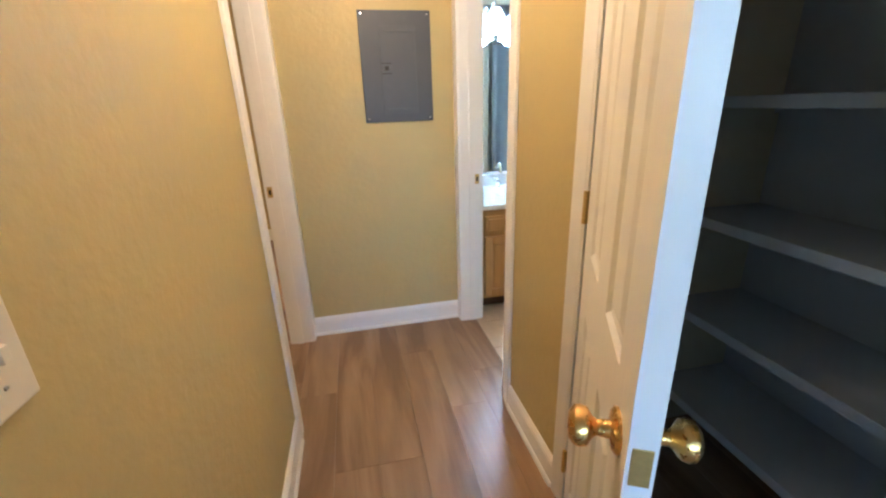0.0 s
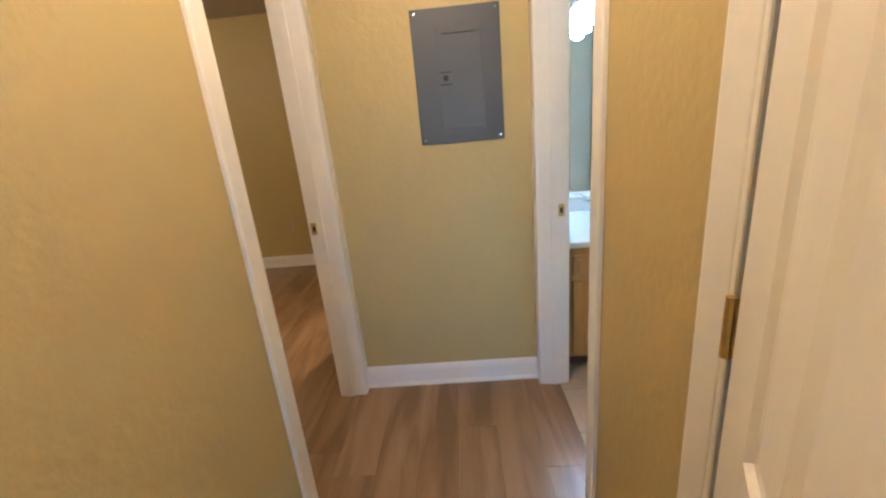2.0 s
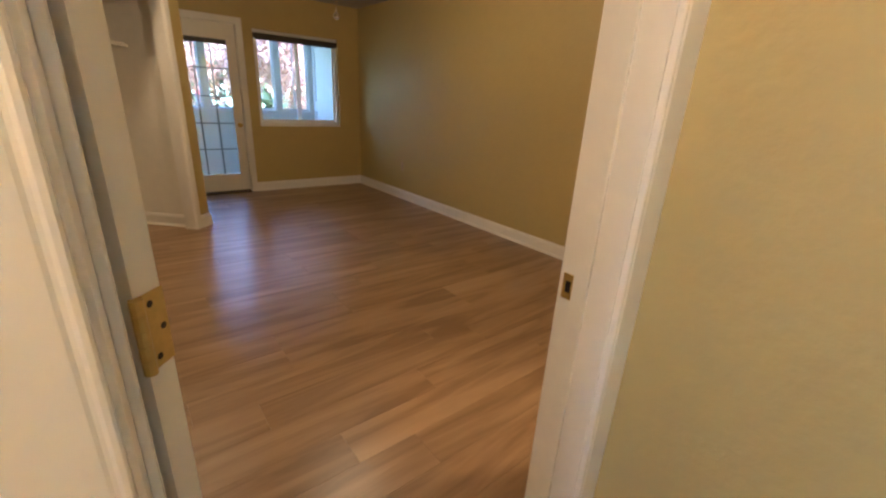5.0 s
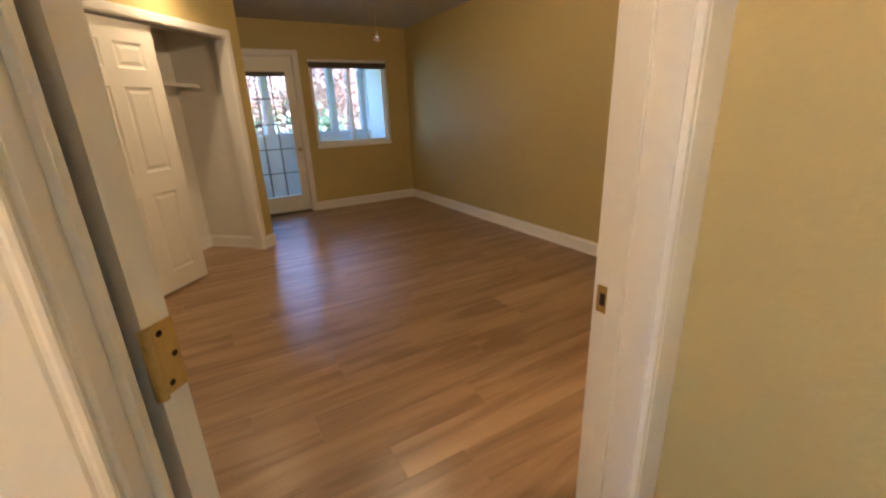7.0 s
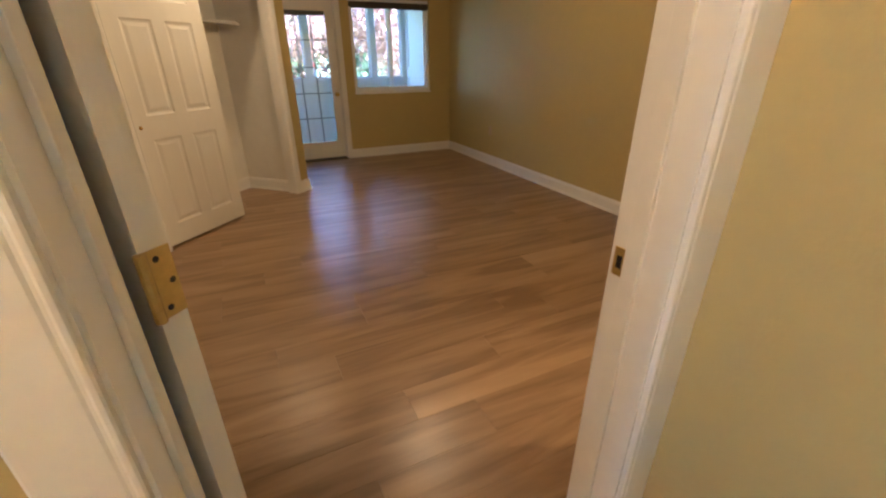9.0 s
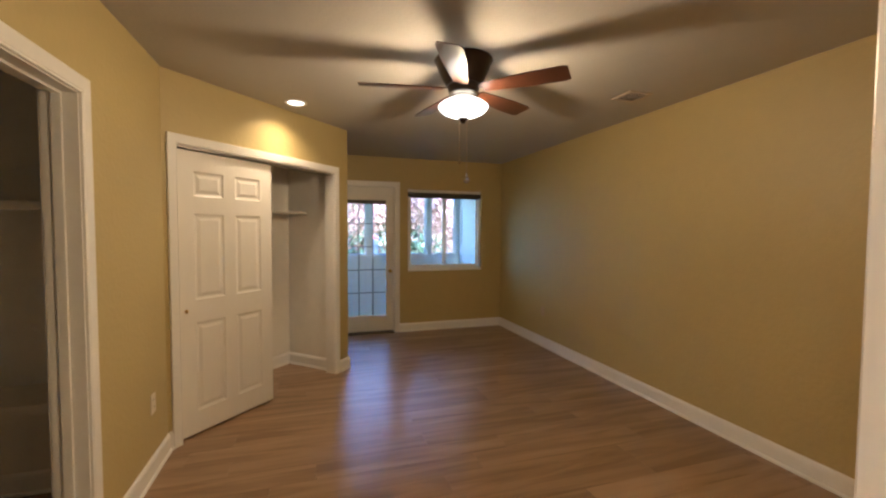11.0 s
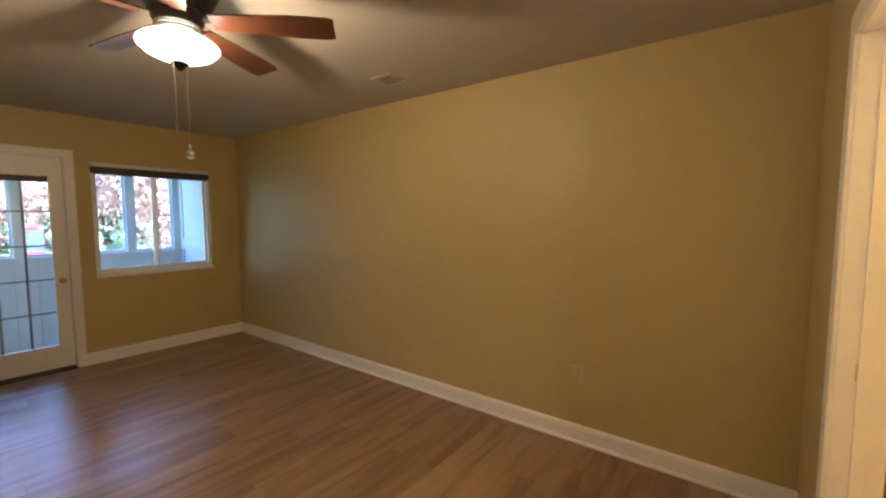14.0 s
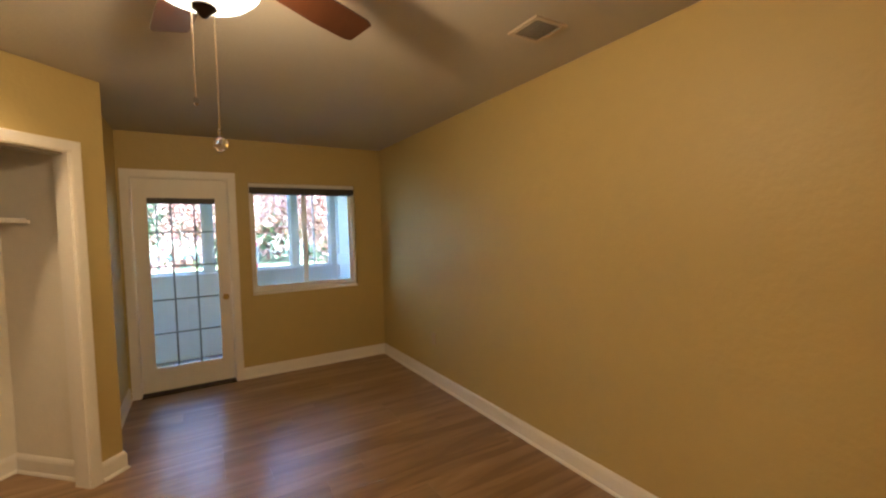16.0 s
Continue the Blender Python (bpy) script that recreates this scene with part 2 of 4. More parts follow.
def sweep(points, radius, n=10, bm=None, m=I4):
    """A round bar along points."""
    bm = bm or bmesh.new()
    pts = [Vector(p) for p in points]
    rings = []
    for i, p in enumerate(pts):
        d = (pts[min(i + 1, len(pts) - 1)] - pts[max(i - 1, 0)]).normalized()
        a = d.orthogonal().normalized() if not rings else (side - d * side.dot(d)).normalized()
        side = a
        b = d.cross(a)
        r = radius[i] if isinstance(radius, (list, tuple)) else radius
        rings.append([bm.verts.new(m @ (p + r * (math.cos(2 * math.pi * k / n) * a + math.sin(2 * math.pi * k / n) * b))) for k in range(n)])
    for x, y in zip(rings, rings[1:]):
        for k in range(n):
            bm.faces.new((x[k], x[(k + 1) % n], y[(k + 1) % n], y[k]))
    bm.faces.new(rings[0]), bm.faces.new(rings[-1])
    return bm


def extrude(profile, place0, place1, bm=None):
    """A moulding: a closed profile of (a, b) carried from one end to the other; the places turn (a, b) into points."""
    bm = bm or bmesh.new()
    r0 = [bm.verts.new(place0(a, b)) for a, b in profile]
    r1 = [bm.verts.new(place1(a, b)) for a, b in profile]
    for k in range(len(profile)):
        j = (k + 1) % len(profile)
        bm.faces.new((r0[k], r0[j], r1[j], r1[k]))
    bm.faces.new(r0), bm.faces.new(r1)
    return bm


H = 2.46
BASE = [(0, 0), (0.024, 0), (0.023, 0.010), (0.018, 0.017), (0.014, 0.019), (0.014, 0.092), (0.012, 0.097), (0.012, 0.103), (0.007, 0.113), (0.003, 0.120), (0, 0.120)]
CASE = [(0.0, 0.0), (0.0, 0.0095), (0.002, 0.0120), (0.006, 0.0128), (0.009, 0.0108), (0.012, 0.0108), (0.015, 0.0128), (0.04, 0.0138), (0.069, 0.0148), (0.074, 0.0143), (0.078, 0.0115), (0.078, 0.0)]


def baseboard(m, s0, s1, mitre0=0.0, mitre1=0.0, label="white painted baseboard with shoe moulding"):
    """Along a wall face; mitre: how far the front edge runs on past the end per metre of depth."""
    bm = extrude(BASE, lambda a, b: m @ Vector((s0 - mitre0 * a, a, b)), lambda a, b: m @ Vector((s1 + mitre1 * a, a, b)))
    return structure("baseboard", bm, TRIM, label, "baseboard")


def doorway(name, m, s0, s1, top, depth, label, both=True, stop=0.045, case=True, width=1.0, proud=0.011):
    """Lining and casing of an opening: face at d = 0, wall depth behind it, clear opening s0 to s1."""
    root = tagged(new(name), label=label, category="door frame", kind="structure")
    part("jamb", boxes((s0 - 0.02, s0, -depth, 0.002, 0, top), m=m), TRIM, root)
    part("jamb", boxes((s1, s1 + 0.02, -depth, 0.002, 0, top), m=m), TRIM, root)
    part("head_jamb", boxes((s0 - 0.02, s1 + 0.02, -depth, 0.002, top, top + 0.02), m=m), TRIM, root)
    if stop:
        for a, b in ((s0, s0 + proud), (s1 - proud, s1)):
            part("door_stop", boxes((a, b, -stop - 0.034, -stop, 0, top), m=m, bevel=0.0015), TRIM, root)
        part("door_stop", boxes((s0 + proud, s1 - proud, -stop - 0.034, -stop, top - proud, top), m=m, bevel=0.0015), TRIM, root)
    for d0, sign in ((0.002, 1), (-depth, -1))[: 2 if both else 1]:
        if not case:
            continue
        g = 0.005
        for s, way in ((s0 - g, -1), (s1 + g, 1)):
            bm = extrude(CASE, lambda a, b: m @ Vector((s + way * a * width, d0 + sign * b, 0)), lambda a, b: m @ Vector((s + way * a * width, d0 + sign * b, top + g + a * width)))
            part("casing", bm, TRIM, root)
        bm = extrude(CASE, lambda a, b: m @ Vector((s0 - g - a * width, d0 + sign * b, top + g + a * width)), lambda a, b: m @ Vector((s1 + g + a * width, d0 + sign * b, top + g + a * width)))
        part("head_casing", bm, TRIM, root)
    return root


def wall(name, m, s0, s1, depth, openings, material=PAINT, label="tan painted wall with light orange-peel texture", top=H):
    """A wall behind the face d = 0, with openings (s0, s1, z0, z1) cut right through it."""
    bm = bmesh.new()
    at = s0
    for a, b, z0, z1 in sorted(openings):
        if a > at:
            box(bm, at, a, -depth, 0, -0.03, top, m)
        if z0 > 0:
            box(bm, a, b, -depth, 0, -0.03, z0, m)
        if z1 < top:
            box(bm, a, b, -depth, 0, z1, top, m)
        at = b
    if s1 > at:
        box(bm, at, s1, -depth, 0, -0.03, top, m)
    return structure(name, bm, material, label, "wall")


# ---- structure ----
# wall faces, room by room: s runs so that the room lies to its left
F_LEFT = frame_of(-0.345, 0, 0, -1)      # hall, west side: s = -y
F_RIGHT = frame_of(0.615, 0, 0, 1)        # hall, east side: s = y
F_END = frame_of(0, 2.425, -1, 0)        # hall end: s = -x
F_NORTH = frame_of(0, 4.685, -1, 0)      # bedroom north: s = -x
F_WEST = frame_of(-5.965, 0, 0, -1)       # bedroom window wall: s = -y
F_EASTB = frame_of(-0.465, 0, 0, 1)      # bedroom side of the hall wall: s = y
F_SOUTH = frame_of(0, 1.03, 1, 0)       # bedroom south: s = x
AX, AY, UX, UY = -3.30, 1.03, -0.7214, 0.6925
F_DIAG = frame_of(AX, AY, -UX, -UY)      # closet front, s = minus the distance from its first corner
F_TIP = frame_of(AX + 1.81 * UX, AY + 1.81 * UY, UY, -UX)  # end of the closet block
F_RET = frame_of(0, 2.16, 1, 0)          # recess beside the glass door: s = x
F_BACK = frame_of(AX - UY * 0.68, AY + UX * 0.68, -UX, -UY)

wall("wall_west_hall", F_LEFT, -4.805, 1.5, 0.12, [(-2.366, -1.577, 0, 2.06), (-3.905, -3.105, 0, 2.06)])
wall("wall_east_hall", F_RIGHT, -1.5, 3.21, 0.125, [(0.245, 0.99, 0, 2.06), (1.555, 2.365, 0, 2.06)])
wall("wall_end_hall", F_END, -0.614, 0.344, 0.12, [])
wall("wall_north_bedroom", F_NORTH, 0.466, 6.105, 0.12, [])
wall("wall_west_bedroom", F_WEST, -4.684, -2.0, 0.14, [(-3.06, -2.235, 0, 2.06), (-4.36, -3.235, 0.885, 2.03)])
wall("wall_south_bedroom", F_SOUTH, -3.285, -0.466, 0.12, [(-2.33, -1.53, 0, 2.005)])
wall("wall_closet_front", F_DIAG, -1.81, 0.02, 0.11, [(-1.62, -0.07, 0, 2.015)])
wall("wall_closet_end", F_TIP, -0.80, -0.11, 0.14, [], label="tan painted end wall of the angled closet")
wall("wall_recess", F_RET, -6.105, -4.72, 0.12, [])
wall("wall_closet_back", F_BACK, -1.72, 0.3, 0.1, [], CLOSET, "plain white closet back wall")
structure("wall_closet_lining", boxes((-1.67, -1.664, -0.68, -0.11, 0, H), (0.0, 0.08, -0.69, -0.11, 0, H), m=F_DIAG), CLOSET, "white painted closet side walls", "wall")
wall("wall_walk_in_west", frame_of(-3.02, 0, 0, -1), -0.91, 0.5, 0.1, [], CLOSET, "white wall of the walk-in closet")
wall("wall_walk_in_south", frame_of(0, -0.4, 1, 0), -3.02, -0.9, 0.1, [], CLOSET, "white wall of the walk-in closet")
wall("wall_walk_in_east", frame_of(-1.0, 0, 0, 1), -0.4, 0.91, 0.1, [], CLOSET, "white wall of the walk-in closet")
# linen closet walls: the dimness inside is painted in with the greyed colour
wall("wall_linen_back", frame_of(1.5, 0, 0, 1), -0.3, 1.249, 0.1, [], LINENDIM, "back wall of the linen closet, colour greyed for its shade")
wall("wall_linen_south", frame_of(0, -0.1, 1, 0), 0.74, 1.5, 0.1, [], LINENDIM, "side wall of the linen closet, colour greyed for its shade")
wall("wall_bath_south", frame_of(0, 1.37, 1, 0), 0.74, 1.6, 0.12, [], BATHW, "pale green-beige bathroom wall")
wall("wall_bath_north", frame_of(0, 3.09, -1, 0), -2.72, -0.74, 0.12, [], BATHW, "pale green-beige bathroom wall behind the vanity")
wall("wall_bath_east", frame_of(2.6, 0, 0, 1), 0.5, 3.09, 0.12, [], BATHW, "pale green-beige bathroom wall")
wall("wall_alcove_back", frame_of(0, 0.62, 1, 0), 1.6, 2.6, 0.12, [], BATHW, "bath alcove wall")
wall("wall_living_west", frame_of(-2.6, 0, 0, -1), 1.5, 4.0, 0.12, [])
wall("wall_living_east", frame_of(2.6, 0, 0, 1), -4.0, -1.5, 0.12, [])
wall("wall_living_south", frame_of(0, -4.0, 1, 0), -2.72, 2.72, 0.12, [(-1.3, 0.1, 0.9, 2.1)])
wall("wall_living_north", frame_of(0, -1.5, -1, 0), 0.345, 2.72, 0.12, [])
wall("wall_living_north_east", frame_of(0, -1.5, -1, 0), -2.72, -0.615, 0.12, [])

structure("ceiling", boxes((-6.105, 2.72, -4.12, 4.805, H, H + 0.14)), CEIL, "cream textured ceiling", "ceiling")
structure("subfloor", boxes((-6.105, 2.72, -4.12, 4.805, -0.09, -0.012)), SUBFLOOR, "dark subfloor under the planks", "floor")
structure("floor_living", boxes((-2.6, 2.6, -4.0, -1.5, -0.012, 0.0)), FLOORW, "brown wood-look floor", "floor")

# baseboards
baseboard(F_LEFT, -1.514, 1.5)
baseboard(F_RIGHT, 1.053, 1.497)
baseboard(F_RIGHT, -1.5, 0.182)
baseboard(F_END, -0.615, 0.345)
baseboard(F_NORTH, 0.465, 5.965)
baseboard(F_WEST, -4.685, -3.115)
baseboard(F_EASTB, 2.43, 3.04)
baseboard(F_EASTB, 3.97, 4.685)
baseboard(F_EASTB, 1.03, 1.514)
baseboard(F_SOUTH, -3.295, -2.388, mitre0=-0.37)
baseboard(F_SOUTH, -1.47, -0.465)
baseboard(F_DIAG, -0.022, 0.0, mitre1=-0.37)
baseboard(F_DIAG, -1.81, -1.668, mitre0=1.0)
baseboard(F_TIP, -0.165, 0.0, mitre1=1.0)
baseboard(F_RET, -5.965, -4.72)
baseboard(F_BACK, -1.66, 0.0, label="white baseboard inside the closet")
baseboard(frame_of(AX + 1.664 * UX, AY + 1.664 * UY, -UY, UX), 0.11, 0.68, label="white baseboard inside the closet")
baseboard(frame_of(-3.02, 0, 0, -1), -0.91, 0.4, label="white baseboard of the walk-in closet")
baseboard(frame_of(1.5, 0, 0, 1), -0.1, 1.25, label="white baseboard of the linen closet")
baseboard(frame_of(0, 3.09, -1, 0), -2.6, -1.6)

# door frames
bed_frame = doorway("door_frame_1", F_LEFT, -2.346, -1.597, 2.04, 0.12, "white door frame between hall and bedroom", stop=0.055, proud=0.009)
linen_frame = doorway("door_frame_2", F_RIGHT, 0.265, 0.97, 2.04, 0.125, "white linen closet door frame", both=False, stop=0.038)
bath_frame = doorway("door_frame_3", F_RIGHT, 1.575, 2.345, 2.04, 0.125, "white bathroom door frame", stop=0.05, width=0.92, proud=0.006)
doorway("door_frame_4", F_SOUTH, -2.31, -1.55, 1.985, 0.12, "white frame of the walk-in closet opening", stop=0.05, width=0.9)
doorway("door_frame_5", F_DIAG, -1.60, -0.09, 1.995, 0.11, "white frame of the angled sliding-door closet", both=False, stop=0, width=0.8)
doorway("door_frame_6", F_WEST, -3.04, -2.255, 2.045, 0.14, "white frame of the glazed porch door", both=False, stop=0, width=0.88)

ens_frame = doorway("door_frame_7", F_EASTB, 3.125, 3.885, 2.05, 0.12, "white door frame to the second bathroom", stop=0.05)
wall("wall_ensuite_east", frame_of(1.5, 0, 0, 1), 3.21, 4.685, 0.12, [], BATHW, "pale wall of the second bathroom")
wall("wall_ensuite_north", F_NORTH, -1.62, 0.344, 0.12, [], BATHW, "pale wall of the second bathroom")


def strike(m, s, d, z, face, parent):
    """A small brass strike plate with its dark latch hole, on a jamb that faces along s."""
    plate = part("strike_plate", boxes((s, s + face * 0.0025, d - 0.014, d + 0.014, z - 0.029, z + 0.029), m=m, bevel=0.0008), DULLB, parent, "brass strike plate")
    part("latch_hole", boxes((s + face * 0.0026, s + face * 0.0032, d - 0.006, d + 0.006, z - 0.013, z + 0.013), m=m), DARKM, plate)


strike(F_LEFT, -2.346, -0.103, 0.94, 1, bed_frame)
strike(F_RIGHT, 2.345, -0.098, 0.935, -1, bath_frame)
strike(F_EASTB, 3.885, -0.06, 0.99, -1, ens_frame)


# ---- hall ----
def six_panel(root, w, h, t, cols, rows, material, name="slab"):
    """A moulded panel door in local axes: x across, y through (front at 0, back at -t), z up; raised fields in sunk panels on both faces."""
    xs = sorted({0, w, *[v for c in cols for v in c]})
    zs = sorted({0, h, *[v for r in rows for v in r]})
    bm = bmesh.new()
    for side, face in ((0, 1), (-t, -1)):
        for x0, x1 in zip(xs, xs[1:]):
            for z0, z1 in zip(zs, zs[1:]):
                loops = [(0, 0)]
                if (x0, x1) in cols and (z0, z1) in rows:
                    loops = [(0, 0), (0.010, -0.007), (0.022, -0.009), (0.045, -0.002)]
                rings = [[bm.verts.new((a, side + face * dep, b)) for a, b in ((x0 + i, z0 + i), (x1 - i, z0 + i), (x1 - i, z1 - i), (x0 + i, z1 - i))] for i, dep in loops]
                for p, q in zip(rings, rings[1:]):
                    for k in range(4):
                        bm.faces.new((p[k], p[(k + 1) % 4], q[(k + 1) % 4], q[k]))
                bm.faces.new(rings[-1])
    bmesh.ops.remove_doubles(bm, verts=bm.verts, dist=1e-5)
    edge = [e for e in bm.edges if e.is_boundary]
    loops = boxes((0, w, -t, 0, 0, h))
    loops.faces.ensure_lookup_table()
    for f in loops.faces:
        c = f.calc_center_median()
        if min(abs(c.y), abs(c.y + t)) > 1e-4:
            bm.faces.new([bm.verts.new(v.co) for v in f.verts])
    loops.free()
    return part(name, bm, material, root)


def knob(parent, x, y, z, face, material=BRASS, k=1.0):
    m = pose(x, y, z, -90 * face, 0, 0)
    part("knob", lathe([(0, 0), (0.032 * k, 0), (0.032 * k, 0.004), (0.027 * k, 0.008), (0.013 * k, 0.011), (0.011 * k, 0.028), (0.016 * k, 0.034), (0.026 * k, 0.041), (0.0285 * k, 0.050), (0.027 * k, 0.058), (0.018 * k, 0.065), (0, 0.067)], m), material, parent, "polished brass door knob", smooth=True)


def hinge(parent, m, leaf=0.034):
    """A butt hinge in local axes: leaf in the x-z plane facing y, barrel along z at x = 0."""
    leaf_ob = part("hinge", boxes((0.002, leaf, 0.0, 0.0025, -0.0445, 0.0445), m=m, bevel=0.001), DULLB, parent, "brass hinge leaf with three screws")
    bm = bmesh.new()
    for k in range(5):
        lathe([(0, -0.0445 + k * 0.0178), (0.0068, -0.0443 + k * 0.0178), (0.0068, -0.0272 + k * 0.0178), (0, -0.027 + k * 0.0178)], m @ pose(-0.002, 0.003, 0), 10, bm)
    part("barrel", bm, DULLB, leaf_ob)
    for x, z in ((0.014, 0.032), (0.026, 0.0), (0.014, -0.032)):
        part("screw", lathe([(0, 0.0026), (0.0042, 0.0026), (0.003, 0.0036), (0, 0.0032)], m @ pose(x, 0, z, -90, 0, 0) , 8), DARKM, leaf_ob)


# linen closet door, part open into the hall
linen = tagged(new("linen_door"), label="white six-panel linen closet door standing ajar", category="door")
linen.matrix_world = pose(0.600, 0.962, 0.008, 0, 0, -116.3)
P6 = [(0.23, 0.83), (0.99, 1.58), (1.69, 1.90)]
slab = six_panel(linen, 0.690, 2.02, 0.035, [(0.140, 0.303), (0.430, 0.588)], P6, DOORW)
slab.location = (0, 0.035, 0)
knob(linen, 0.630, 0.0, 0.915, -1)
knob(linen, 0.630, 0.035, 0.915, 1)
part("latch_plate", boxes((0.690, 0.692, 0.005, 0.030, 0.886, 0.944), bevel=0.0008), DULLB, linen, "brass latch plate")
for z in (0.2, 1.075, 1.85):
    hinge(linen, pose(-0.004, -0.006, z, 0, 0, 90))

# bedroom door, swung back into the bedroom past the jamb
beddoor = tagged(new("bedroom_door"), label="white panel bedroom door swung wide open", category="door")
beddoor.matrix_world = pose(-0.472, 1.615, 0.008, 0, 0, 225)
slab = six_panel(beddoor, 0.745, 2.02, 0.035, [(0.11, 0.325), (0.425, 0.64)], P6, DOORW)
for z in (0.2, 1.045, 1.85):
    hinge(beddoor, pose(-0.0005, -0.001, z, 180, 0, -90))

# breaker panel on the end wall
panel = thing("breaker_panel", F_END @ pose(-0.288, 0, 1.551), "grey steel breaker panel cover flush on the wall", "electric panel")
part("cover", boxes((-0.19, 0.19, 0.001, 0.008, -0.277, 0.277), bevel=0.002), STEELP, panel)
pdoor = part("panel_door", boxes((-0.105, 0.085, 0.008, 0.012, -0.235, 0.205), bevel=0.0015), STEELQ, panel)
for z in (0.178, -0.212):
    part("pull_ridge", boxes((-0.09, 0.06, 0.012, 0.017, z - 0.005, z + 0.005), bevel=0.002), STEELQ, pdoor)
latch = part("latch", boxes((0.032, 0.080, 0.012, 0.0145, -0.024, 0.020), bevel=0.001), STEELQ, pdoor)
part("latch_slide", boxes((0.045, 0.066, 0.0146, 0.0175, -0.012, 0.010), bevel=0.001), DARKM, latch)
for z in (-0.027, 0.023):
    part("latch_slot", boxes((0.030, 0.082, 0.0121, 0.0138, z - 0.0022, z + 0.0022)), DARKM, pdoor)
for x in (-0.172, 0.172):
    for z in (-0.258, 0.258):
        part("screw", lathe([(0, 0.008), (0.006, 0.008), (0.0045, 0.0105), (0, 0.011)], pose(x, 0, z) @ pose(0, 0, 0, -90, 0, 0), 10), CHROME, panel)

# double switch on the west hall wall
sw = thing("light_switch", F_LEFT @ pose(-0.39, 0, 1.142), "ivory double toggle switch plate", "light switch")
part("plate", boxes((-0.058, 0.058, 0, 0.006, -0.058, 0.058), bevel=0.003), PLASTIC, sw)
for x in (-0.023, 0.023):
    part("toggle", boxes((x - 0.005, x + 0.005, 0.006, 0.018, -0.004, 0.014), bevel=0.0015), PLASTIC, sw)
    for z in (-0.03, 0.03):
        part("screw", lathe([(0, 0.006), (0.003, 0.006), (0.002, 0.0075), (0, 0.0075)], pose(x, 0, z, -90, 0, 0), 8), CHROME, sw)

# flush ceiling lamp of the hall
hl = thing("ceiling_lamp", pose(0.13, 1.25, H), "white glass flush ceiling lamp, lit", "ceiling lamp")
part("pan", lathe([(0, 0), (0.14, 0), (0.14, -0.02), (0.12, -0.025), (0, -0.025)]), BRASS, hl, smooth=True)
part("shade", lathe([(0.12, -0.024), (0.118, -0.05), (0.10, -0.075), (0.06, -0.09), (0, -0.095)]), glass("opal_glass", 0.6, (1, 0.97, 0.9)), hl, smooth=True).visible_shadow = False

# linen closet shelves, in the grey that stands in for closet shade
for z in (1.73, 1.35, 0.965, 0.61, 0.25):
    sh = thing("closet_shelf", pose(1.3, 0.67, z), "painted wooden linen shelf, colour greyed for the closet shade", "shelf", "linen closet shelves")
    part("board", boxes((-0.13, 0.2, -0.76, 0.58, -0.018, 0), bevel=0.002), LINENDIM, sh)
    part("lip", boxes((-0.15, -0.13, -0.76, 0.58, -0.034, 0.001), bevel=0.002), LINENDIM, sh)
    part("cleat", boxes((0.18, 0.2, -0.76, 0.58, -0.06, -0.018)), LINENDIM, sh)

# ---- bathroom ----
van = thing("vanity_cabinet", pose(1.17, 2.45, 0), "honey oak vanity cabinet with two doors", "cabinet")
part("body", boxes((-0.40, 0.40, 0.0, 0.635, 0.09, 0.715), bevel=0.002), OAK, van)
part("toe_kick", boxes((-0.40, 0.40, 0.07, 0.635, 0.0, 0.09)), mat("dark_oak_kick", (0.10, 0.05, 0.02), 0.6), van)


def cab_door(x0, x1, z0, z1, w=0.048):
    """A framed door: two stiles and two rails round a panel that lies back from them."""
    p = part("door", boxes((x0 + w, x1 - w, -0.012, 0.0, z0 + w, z1 - w)), OAK, van)
    for a, b in ((x0, x0 + w), (x1 - w, x1)):
        part("stile", boxes((a, b, -0.021, 0.0, z0, z1), bevel=0.005), OAK, p)
    for a, b in ((z0, z0 + w), (z1 - w, z1)):
        part("rail", boxes((x0 + w, x1 - w, -0.021, 0.0, a, b), bevel=0.005), OAK, p)
    part("raised_panel", boxes((x0 + w + 0.014, x1 - w - 0.014, -0.017, -0.011, z0 + w + 0.014, z1 - w - 0.014), bevel=0.005), OAK, p)


def cab_drawer(x0, x1, z0, z1):
    p = part("drawer", boxes((x0, x1, -0.014, 0.0, z0, z1), bevel=0.006), OAK, van)
    part("raised_panel", boxes((x0 + 0.018, x1 - 0.018, -0.024, -0.013, z0 + 0.018, z1 - 0.018), bevel=0.008), OAK, p)


for a, b in ((-0.375, -0.025), (0.025, 0.375)):
    cab_door(a, b, 0.115, 0.535)
    cab_drawer(a, b, 0.563, 0.672)

top = thing("countertop", pose(1.17, 2.75, 0.715), "white cultured marble top with moulded oval basin", "countertop")
bm = bmesh.new()
box(bm, -0.425, 0.415, -0.325, 0.34, 0.0, 0.03, bevel=0.006)
part("slab", bm, MARBLE, top)
part("basin", lathe([(0.205, 0.0305), (0.200, 0.033), (0.185, 0.0325), (0.17, 0.0312), (0.0, 0.0308)], pose(0.0, -0.05, 0) @ Matrix.Diagonal((1, 0.72, 1, 1)), 40), MARBLE, top, smooth=True)
part("backsplash", boxes((-0.425, 0.415, 0.32, 0.34, 0.03, 0.115), bevel=0.004), MARBLE, top)

second = copy_thing(van, pose(0.12, 4.05, 0))
tagged(second, label="honey oak vanity cabinet in the second bathroom")
tagged(copy_thing(top, pose(0.12, 4.35, 0.715)), label="white marble top of the second vanity")

